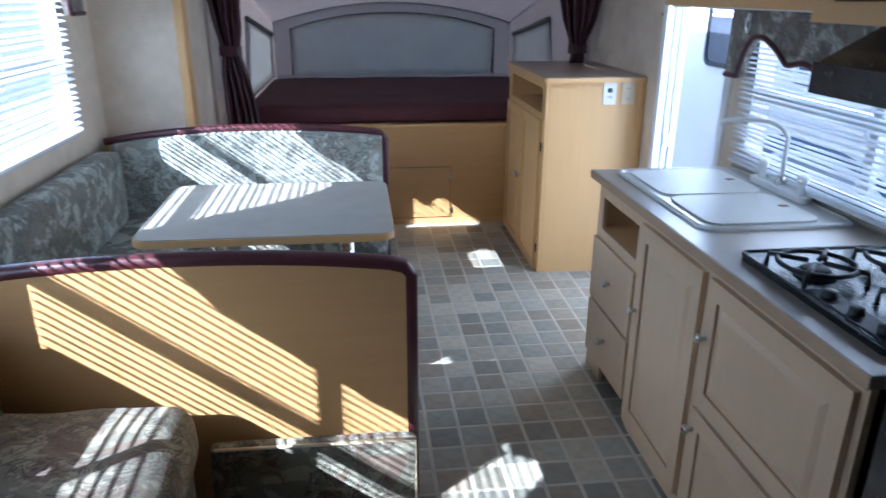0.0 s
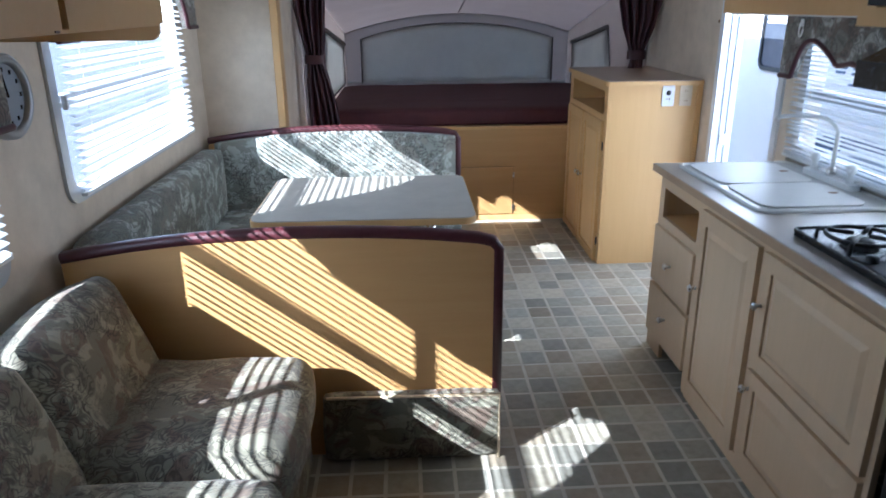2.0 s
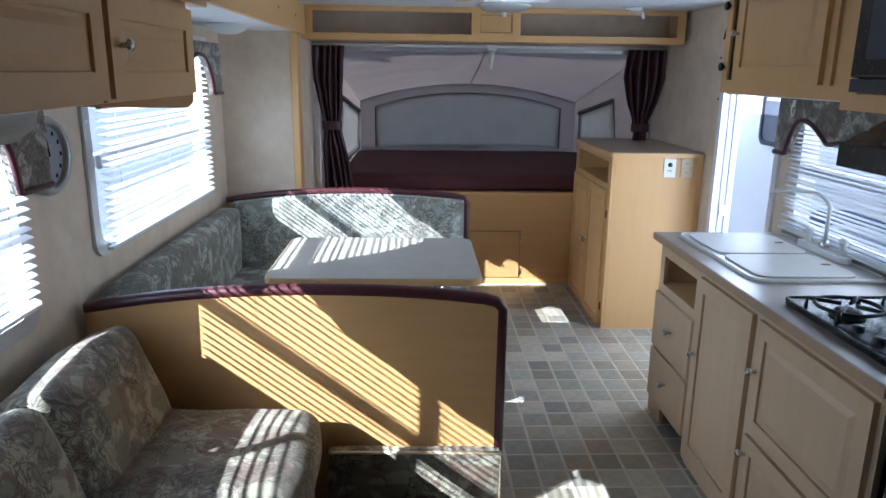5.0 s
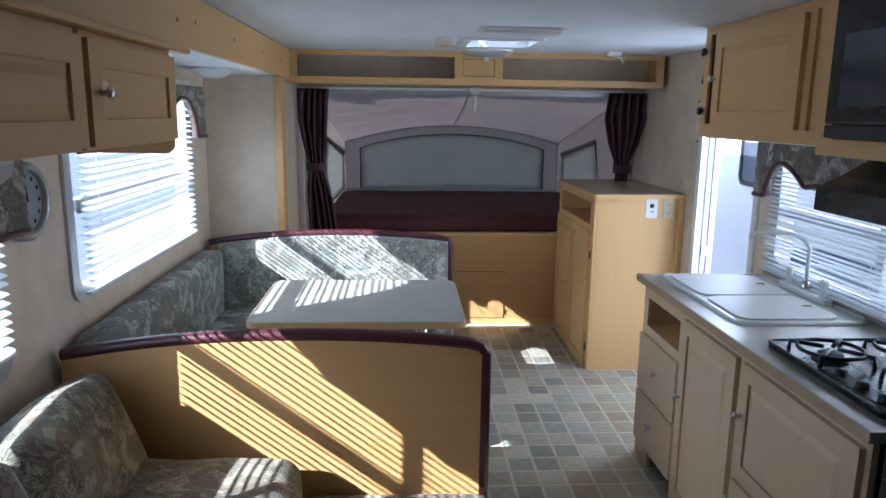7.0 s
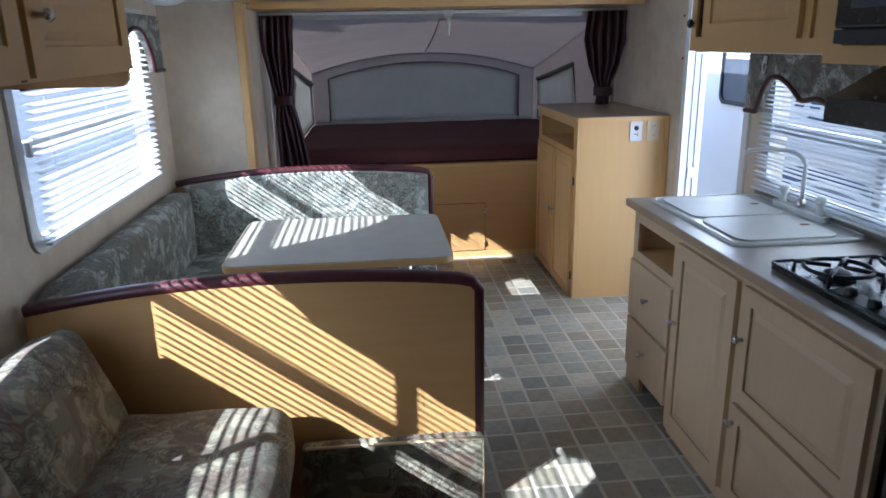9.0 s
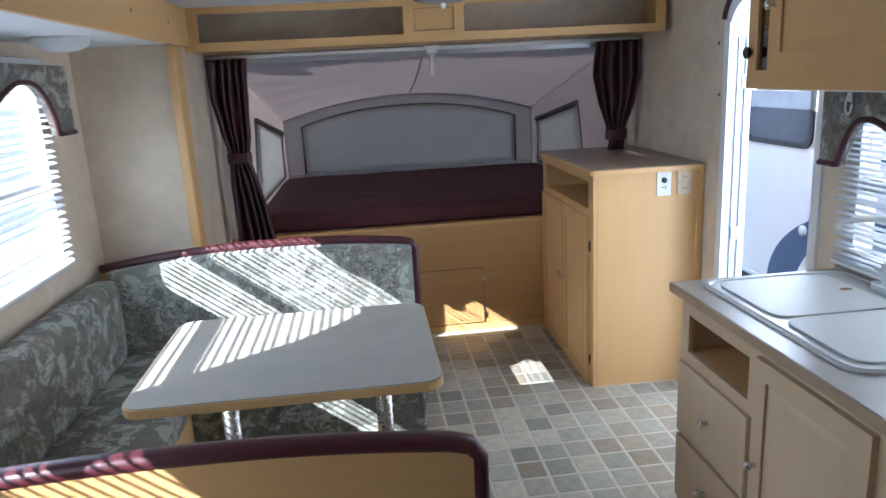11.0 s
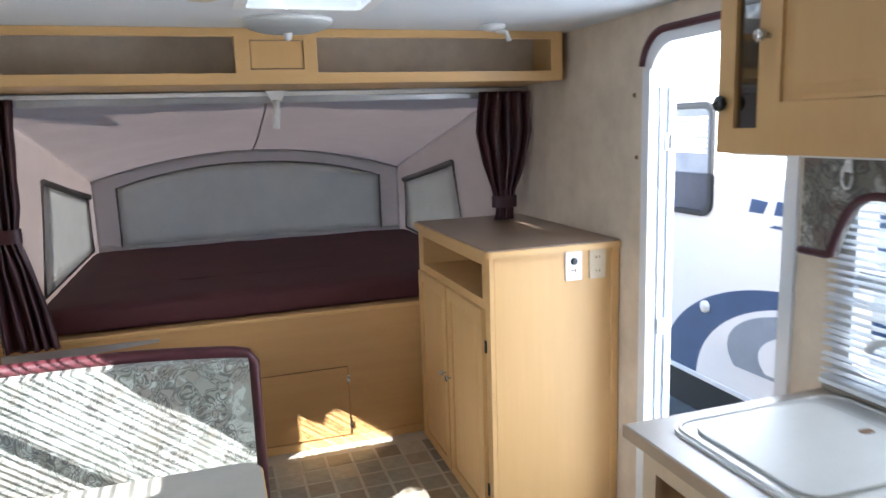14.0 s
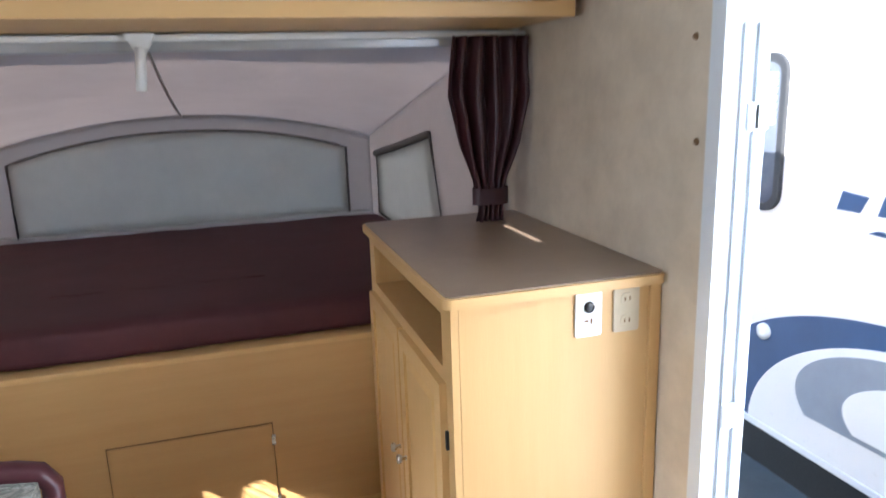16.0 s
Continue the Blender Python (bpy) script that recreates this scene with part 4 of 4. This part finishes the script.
# ---- ceiling fittings ----
lamp = thing("ceiling_light", "round white frosted ceiling light near the bunk", "light")
LM = pose(0.60, 4.37, CZ, 180, 0, 0)
part("base", lathe([(0, 0), (0.155, 0), (0.155, 0.012), (0.14, 0.016)], LM, 32), M_WHITE, lamp, smooth=True)
part("shade", lathe([(0.145, 0.014), (0.135, 0.027), (0.10, 0.038), (0.05, 0.043), (0, 0.044)], LM, 32), M_DOME, lamp, smooth=True)
part("finial", lathe([(0.018, 0.042), (0.014, 0.06), (0.008, 0.068), (0, 0.07)], LM, 12), M_WHITE, lamp, smooth=True)
vent = thing("roof_vent", "white roof vent hatch with a bright translucent lid", "vent")
ox = rounded(HATCH[0] - 0.03, HATCH[1] - 0.03, HATCH[2] + 0.03, HATCH[3] + 0.03, 0.03)
ix = rounded(HATCH[0] + 0.006, HATCH[1] + 0.006, HATCH[2] - 0.006, HATCH[3] - 0.006, 0.02)
part("bezel", ring_frame(ox, ix, "z", CZ - 0.012, CZ - 0.0005), M_WHITE, vent)
part("lid", box((HATCH[0] - 0.02, HATCH[1] - 0.02, 2.09), (HATCH[2] + 0.02, HATCH[3] + 0.02, 2.098), 0.003), M_DOME, vent)
flat = thing("ceiling_lamp", "flat white double ceiling lamp with a ribbed cover", "light")
part("tray", prism(rounded(0.44, 3.22, 0.82, 3.42, 0.03), "z", CZ - 0.010, CZ - 0.0005), M_WHITE, flat)
part("shade", cushion((0.34, 0.16, 0.022), pose(0.63, 3.32, CZ - 0.016), 0.002, 0.01, 3, 8), M_DOME, flat, smooth=True)
smoke = thing("smoke_detector", "round white smoke detector on the ceiling", "detector")
SM = pose(0.32, 3.80, CZ, 180, 0, 0)
part("base", lathe([(0, 0), (0.062, 0), (0.062, 0.012)], SM, 24), M_WHITE, smoke, smooth=True)
part("cover", lathe([(0.055, 0.012), (0.052, 0.03), (0.035, 0.038), (0, 0.038)], SM, 24), M_IVORY, smoke, smooth=True)
crank = thing("antenna_crank", "white hand crank on the ceiling", "crank")
part("plate", lathe([(0, 0), (0.05, 0), (0.05, 0.014), (0.03, 0.022), (0, 0.024)], pose(1.38, 4.40, CZ, 180, 0, 0), 20), M_WHITE, crank, smooth=True)
part("handle", tube([(1.38, 4.40, CZ - 0.02), (1.42, 4.36, CZ - 0.035), (1.425, 4.35, CZ - 0.065)], 0.009, 8), M_WHITE, crank, smooth=True)
dome = thing("slide_dome_light", "frosted dome light on the slide-out ceiling", "light")
DM = pose(-0.85, 3.72, 1.82, 180, 0, 0) @ Matrix.Diagonal((0.85, 0.85, 0.9, 1))
part("base", lathe([(0, 0), (0.12, 0), (0.12, 0.01)], DM, 28), M_WHITE, dome, smooth=True)
part("shade", lathe([(0.115, 0.01), (0.10, 0.035), (0.06, 0.052), (0, 0.058)], DM, 28), M_DOME, dome, smooth=True)

# ---- slide-out: overhead cabinet, clock ----
lc = thing("overhead_cabinet", "long maple overhead cabinet above the sofa", "cabinet")
part("carcass", box((SX + 0.001, 0.27, 1.525), (-0.622, 2.285, 1.784), 0.002), M_OAKH, lc)
part("face_frame", box((-0.6215, 0.27, 1.522), (-0.602, 2.287, 1.7845), 0.002), M_OAKH, lc)
part("end_panel", prism(rounded(SX + 0.002, 1.482, -0.602, 1.79, 0.03), "y", 2.2875, 2.303), M_OAK, lc)
for ya, yb in ((1.69, 2.275), (1.10, 1.66), (0.50, 1.07)):
    panel_door(lc, "cabinet_door", -0.6015, "+x", ya, yb, 1.530, 1.768, M_OAKH, (ya + 0.045, 1.650), rail=0.06)
# dark strips between the doors: gap shade and dark door edges put into colour
for y in (1.675, 1.085):
    part("stile", box((-0.6025, y - 0.010, 1.524), (-0.5995, y + 0.010, 1.783), 0.001), M_GAP_SHADE, lc, "dark strip for the shade and dark door edges between the doors")
ul = thing("under_cabinet_light", "wide frosted dome light under the overhead cabinet", "light")
UM = pose(-0.76, 1.42, 1.525, 180, 0, 0) @ Matrix.Diagonal((0.75, 1.15, 1, 1))
part("base", lathe([(0, 0), (0.15, 0), (0.15, 0.012)], UM, 28), M_WHITE, ul, smooth=True)
part("shade", lathe([(0.148, 0.012), (0.138, 0.045), (0.10, 0.068), (0, 0.078)], UM, 28), M_DOME, ul, smooth=True)

clock = thing("wall_clock", "round silver wall clock with a grey face", "clock")
CM = pose(SX, 2.25, 1.335, 0, 90, 0)
part("case", lathe([(0, 0), (0.118, 0), (0.122, 0.02), (0.12, 0.04), (0.108, 0.05), (0.094, 0.045), (0.092, 0.030)], CM, 40), M_SILVER, clock, smooth=True)
part("face", lathe([(0.0925, 0.031), (0, 0.0311)], CM, 40), M_FACE, clock)
for k in range(12):
    a = radians(30 * k)
    part("hour_mark", box((SX + 0.0312, 2.25 + 0.075 * math.sin(a) - 0.004, 1.335 + 0.075 * math.cos(a) - 0.006), (SX + 0.033, 2.25 + 0.075 * math.sin(a) + 0.004, 1.335 + 0.075 * math.cos(a) + 0.006)), M_BLACK, clock)
for ang, ln in ((-12, 0.066), (-55, 0.045)):
    a = radians(ang)
    part("pointer", tube([(SX + 0.036, 2.25, 1.335), (SX + 0.036, 2.25 + ln * math.sin(a), 1.335 + ln * math.cos(a))], 0.003, 5), M_BLACK, clock)

# ---- sofa ----
sofa = thing("sofa", "floral jackknife sofa with loose back cushions", "sofa")
part("base", box((-1.02, 0.32, 0.04), (-0.27, 2.29, 0.30), 0.01), M_FLORAL, sofa)
part("seat_cushion", cushion((0.72, 0.62, 0.19), pose(-0.60, 1.985, 0.385), 0.02, 0.06, 1), M_FLORAL, sofa, smooth=True)
part("seat_cushion", cushion((0.72, 0.64, 0.19), pose(-0.60, 1.345, 0.385), 0.02, 0.06, 2), M_FLORAL, sofa, smooth=True)
part("seat_cushion", cushion((0.72, 0.64, 0.19), pose(-0.60, 0.695, 0.385), 0.02, 0.06, 3), M_FLORAL, sofa, smooth=True)
for k, (yc, w) in enumerate(((2.005, 0.575), (1.40, 0.64), (0.755, 0.64))):
    place = pose(-0.873, yc, 0.575, 0, -20, 0)
    bc = part("back_cushion", cushion((0.19, w, 0.40), place, 0.022, 0.05, 6 + k), M_FLORAL, sofa, smooth=True)
    for side in (-1, 1):
        loop = [place @ Vector((0.068, side * (w / 2 - 0.012), z)) for z in np.linspace(-0.16, 0.165, 8)]
        loop += [place @ Vector((0.068 - 0.14 * u, side * (w / 2 - 0.012), 0.165 + 0.028 * math.sin(math.pi * u))) for u in (0.15, 0.4, 0.7, 1.0)]
        part("piping", tube(loop, 0.006, 6), M_FLORAL, bc, smooth=True)


# ---- dinette ----
def arch_top(x, ends, mid):
    u = (x + 0.25) / 0.65
    return mid - (mid - ends) * min(abs(u), 1.4) ** 2.2


PX0, PX1 = -1.04, 0.385


def partition(name, y0, y1, ends, mid, z0, label):
    p = thing(name, label, "partition")
    xs = list(np.linspace(PX0, PX1, 25))
    outline = [(PX0, z0)] + [(x, arch_top(x, ends, mid)) for x in xs[:-1]] + [(PX1, arch_top(PX1, ends, mid) - 0.02), (PX1, z0)]
    part("board", prism(outline, "y", y0, y1), M_PANEL, p)
    yc = (y0 + y1) / 2
    w = (y1 - y0) / 2 + 0.006
    edge = [(x, arch_top(x, ends, mid)) for x in xs[:-1]] + [(PX1 - 0.015, arch_top(PX1, ends, mid) - 0.004), (PX1 + 0.004, arch_top(PX1, ends, mid) - 0.03), (PX1 + 0.004, z0)]
    bm = bmesh.new()
    rows = []
    for i, (x, z) in enumerate(edge):
        a = Vector(edge[max(i - 1, 0)])
        b = Vector(edge[min(i + 1, len(edge) - 1)])
        d = (b - a).normalized()
        nrm = Vector((-d.y, d.x))
        row = []
        for t in np.linspace(0, 2 * math.pi, 13)[:-1]:
            off = 0.021 * math.cos(t)
            row.append(bm.verts.new((x + nrm.x * off, yc + w * math.copysign(abs(math.sin(t)) ** 0.6, math.sin(t)), z + nrm.y * off)))
        rows.append(row)
    for a, b in zip(rows, rows[1:]):
        for k in range(12):
            bm.faces.new((a[k], a[(k + 1) % 12], b[(k + 1) % 12], b[k]))
    bm.faces.new(rows[0])
    bm.faces.new(rows[-1])
    part("edge_welt", bm, M_MAROON, p, "padded maroon edge welt", smooth=True)
    return p


partition("dinette_partition", 2.36, 2.40, 0.825, 0.868, 0.0, "maple dinette partition with an arched top and maroon edge")
partition("dinette_partition", 4.20, 4.24, 0.865, 0.905, 0.0, "maple dinette end board with an arched top and maroon edge")
fp = thing("upholstered_panel", "floral cushion panel with piped edge leaning on the partition", "panel")
part("cushion", cushion((0.62, 0.05, 0.262), pose(0.085, 2.328, 0.156), 0.004, 0.018, 11), M_FLORAL, fp, smooth=True)
part("piping", tube([(0.395, 2.305, 0.02), (0.395, 2.305, 0.28), (-0.21, 2.305, 0.284)], 0.006, 6), M_IVORY, fp, "pale piping", smooth=True)

bench = thing("dinette_bench", "floral dinette bench with a padded back below the arch", "bench")
part("base", box((-1.04, 3.80, 0.0), (0.375, 4.195, 0.34), 0.012), M_FLORAL3, bench)
part("seat_cushion", cushion((1.40, 0.44, 0.12), pose(-0.325, 3.965, 0.40), 0.008, 0.035, 12), M_FLORAL3, bench, smooth=True)
bm = prism([(-0.99, 0.455)] + [(x, arch_top(x, 0.862, 0.90) - 0.008) for x in np.linspace(-0.99, 0.372, 22)] + [(0.372, 0.455)], "y", 4.135, 4.199)
part("back_cushion", bm, M_FLORAL2, bench)
near = thing("dinette_bench", "floral dinette bench behind the arched partition", "bench")
part("base", box((-1.04, 2.405, 0.0), (0.375, 2.75, 0.34), 0.004), M_OAKH, near)
part("seat_cushion", cushion((1.40, 0.40, 0.12), pose(-0.325, 2.61, 0.40), 0.008, 0.035, 13), M_FLORAL3, near, smooth=True)
part("back_cushion", box((-0.99, 2.402, 0.46), (0.355, 2.455, 0.80), 0.015), M_FLORAL2, near)
mid_b = thing("dinette_side_bench", "floral side bench with a bolster below the window", "bench")
part("base", box((-1.05, 2.755, 0.0), (-0.62, 3.795, 0.34), 0.004), M_OAKH, mid_b)
part("seat_cushion", cushion((0.44, 1.00, 0.12), pose(-0.80, 3.275, 0.40), 0.008, 0.035, 14), M_FLORAL3, mid_b, smooth=True)
part("bolster", cushion((0.13, 1.66, 0.38), pose(-0.995, 3.29, 0.64), 0.006, 0.04, 15, 20), M_FLORAL3, mid_b, smooth=True)

tb = thing("dinette_table", "grey laminate dinette table with a maple edge", "table")
TO = rounded(-0.55, 2.86, 0.37, 3.61, 0.06)
part("tabletop", prism(TO, "z", 0.732, 0.758), M_OAKH, tb, "maple edge of the tabletop")
part("table_laminate", prism(rounded(-0.546, 2.864, 0.366, 3.606, 0.057), "z", 0.7582, 0.762), M_TOP, tb, "grey laminate surface")
for x in (-0.33, 0.19):
    lg = part("leg", tube([(x, 3.24, 0.0), (x, 3.24, 0.732)], 0.028, 16), M_NICKEL, tb, "round steel leg", smooth=True)
    part("floor_flange", lathe([(0.085, 0.03), (0.085, 0.042), (0.04, 0.056), (0.03, 0.085)], pose(x, 3.24, 0.0), 20), M_NICKEL, lg, smooth=True)
    part("top_flange", lathe([(0.03, 0.69), (0.04, 0.715), (0.085, 0.731)], pose(x, 3.24, 0.0), 20), M_NICKEL, lg, smooth=True)

# ---- outdoors ----
structure("ground", prism([(-300, -300), (300, -300), (300, 300), (-300, 300)], "z", -1.0, -0.85), M_ASPHALT, "grey asphalt of the sales lot", "ground")
tr = thing("parked_trailer", "white travel trailer with swooping navy and grey decals", "trailer")
TX = 2.9
part("body", box((TX, -3.0, 0.13), (TX + 2.3, 8.2, 2.35), 0.04), M_EXTWHITE, tr)
part("belt_strip", box((TX - 0.012, -2.98, 0.122), (TX + 0.01, 8.18, 0.15), 0.003), M_ALU, tr)
part("chassis", box((TX + 0.25, -2.9, -0.25), (TX + 2.1, 8.1, 0.128), 0.01), M_IRON, tr)
for y in (1.4, 2.3):
    wl = part("wheel", lathe([(0, 0.1), (0.2, 0.1), (0.34, 0.11), (0.36, 0.05), (0.36, -0.1), (0, -0.1)], pose(TX + 0.3, y, -0.49, 0, -90, 0), 24), M_IRON, tr, smooth=True)
w = part("window", ring_frame(rounded(4.97, 1.07, 5.72, 1.70, 0.08), rounded(5.00, 1.10, 5.69, 1.67, 0.06), "x", TX - 0.02, TX - 0.0005), M_IRON, tr, "dark-framed trailer window")
part("pane", prism(rounded(5.0, 1.10, 5.69, 1.67, 0.06), "x", TX - 0.008, TX - 0.001), M_DARKGLASS, w)
for k in range(7):
    part("blind_slat", box((TX - 0.012, 5.03, 1.42 + 0.03 * k), (TX - 0.0085, 5.66, 1.44 + 0.03 * k)), M_ALU, w)


def decal(cy, cz, ry, rz, d, material, label, a0=0, a1=180):
    pts = [(cy + ry * math.cos(radians(a)), max(cz + rz * math.sin(radians(a)), 0.152)) for a in np.linspace(a0, a1, 40)]
    part("decal", prism(pts, "x", TX - d, TX - 0.0005), material, tr, label)


decal(4.25, 0.15, 1.12, 0.62, 0.003, M_NAVY, "navy swoosh")
decal(4.15, 0.15, 0.91, 0.55, 0.006, M_EXTWHITE, "white swoosh")
decal(4.18, 0.40, 0.63, 0.26, 0.009, M_DECAL, "grey swoosh", -25, 200)
decal(4.0, 0.40, 0.58, 0.20, 0.012, M_EXTWHITE, "white swoosh", -25, 200)
part("fuel_cap", lathe([(0.035, 0), (0.035, 0.012), (0.02, 0.02), (0, 0.02)], pose(TX - 0.004, 5.0, 0.56, 0, -90, 0), 20), M_WHITE, tr, smooth=True)
# slanted bars where the maker's name is lettered
for k in range(5):
    y = 4.70 - 0.17 * k
    part("name_bar", prism([(y, 1.13), (y - 0.10, 1.13), (y - 0.13, 1.19), (y - 0.02, 1.20)], "x", TX - 0.003, TX - 0.0005), M_NAVY, tr, "slanted blue bar")
part("name_bar", prism([(4.56, 1.065), (3.9, 1.045), (3.9, 1.06), (4.52, 1.08)], "x", TX - 0.003, TX - 0.0005), M_NAVY, tr)
far = thing("parked_trailer", "white travel trailer parked on the lot across from the dinette windows", "trailer")
part("body", box((-8.8, -6.0, -0.3), (-6.5, 5.0, 2.2), 0.05), M_EXTWHITE, far)
part("stripe", box((-6.504, -5.9, 0.6), (-6.49, 4.9, 0.85)), M_NAVY, far)
part("chassis", box((-8.6, -5.9, -0.85), (-6.8, 4.9, -0.3), 0.01), M_IRON, far)

# ---- floor tiles ----
PITCH, JOINT = 0.12, 0.0068
TILE_MATS = (M_TILE, M_TILE2, M_TILE3, M_TILE)
tile_meshes = []
for m in TILE_MATS:
    bm = bmesh.new()
    s = PITCH / 2 - JOINT
    lo = [bm.verts.new((x * s, y * s, -0.001)) for x, y in ((-1, -1), (1, -1), (1, 1), (-1, 1))]
    hi = [bm.verts.new((x * (s - 0.0015), y * (s - 0.0015), 0.0)) for x, y in ((-1, -1), (1, -1), (1, 1), (-1, 1))]
    bm.faces.new(hi)
    for i in range(4):
        bm.faces.new((lo[i], lo[(i + 1) % 4], hi[(i + 1) % 4], hi[i]))
    me = bpy.data.meshes.new("tile")
    bm.to_mesh(me)
    bm.free()
    me.materials.append(m)
    tile_meshes.append(me)
rng = random.Random(4)
rest = [[], [], [], []]
for i in range(-12, 11):
    for j in range(-56, 17):
        x, y = 0.649 + PITCH * i, 3.26 + PITCH * j
        if not (-0.62 < x - 0.06 and x + 0.06 < 1.80 and -3.6 < y - 0.06 and y + 0.06 < 5.095):
            continue
        k = rng.choice((0, 0, 1, 1, 2, 2, 3))
        if (0.36 < x < 1.22 and 2.35 < y) or (1.2 < x < 1.80 and 3.1 < y < 4.2):
            t = new("tile", tile_meshes[k])
            t.location = (x, y, 0.0)
            t.rotation_euler = (0, 0, rng.choice((0, 1, 2, 3)) * math.pi / 2)
            t.parent = floor
        else:
            rest[k].append((x, y))
for k, cells in enumerate(rest):
    s = PITCH / 2 - JOINT
    verts, faces = [], []
    for x, y in cells:
        b = len(verts)
        verts += [(x - s, y - s, 0), (x + s, y - s, 0), (x + s, y + s, 0), (x - s, y + s, 0)]
        faces.append((b, b + 1, b + 2, b + 3))
    me = bpy.data.meshes.new("tiles")
    me.from_pydata(verts, [], faces)
    me.materials.append(TILE_MATS[k])
    ob = new("tiles", me)
    ob.parent = floor
    ob["kind"] = "stuff"
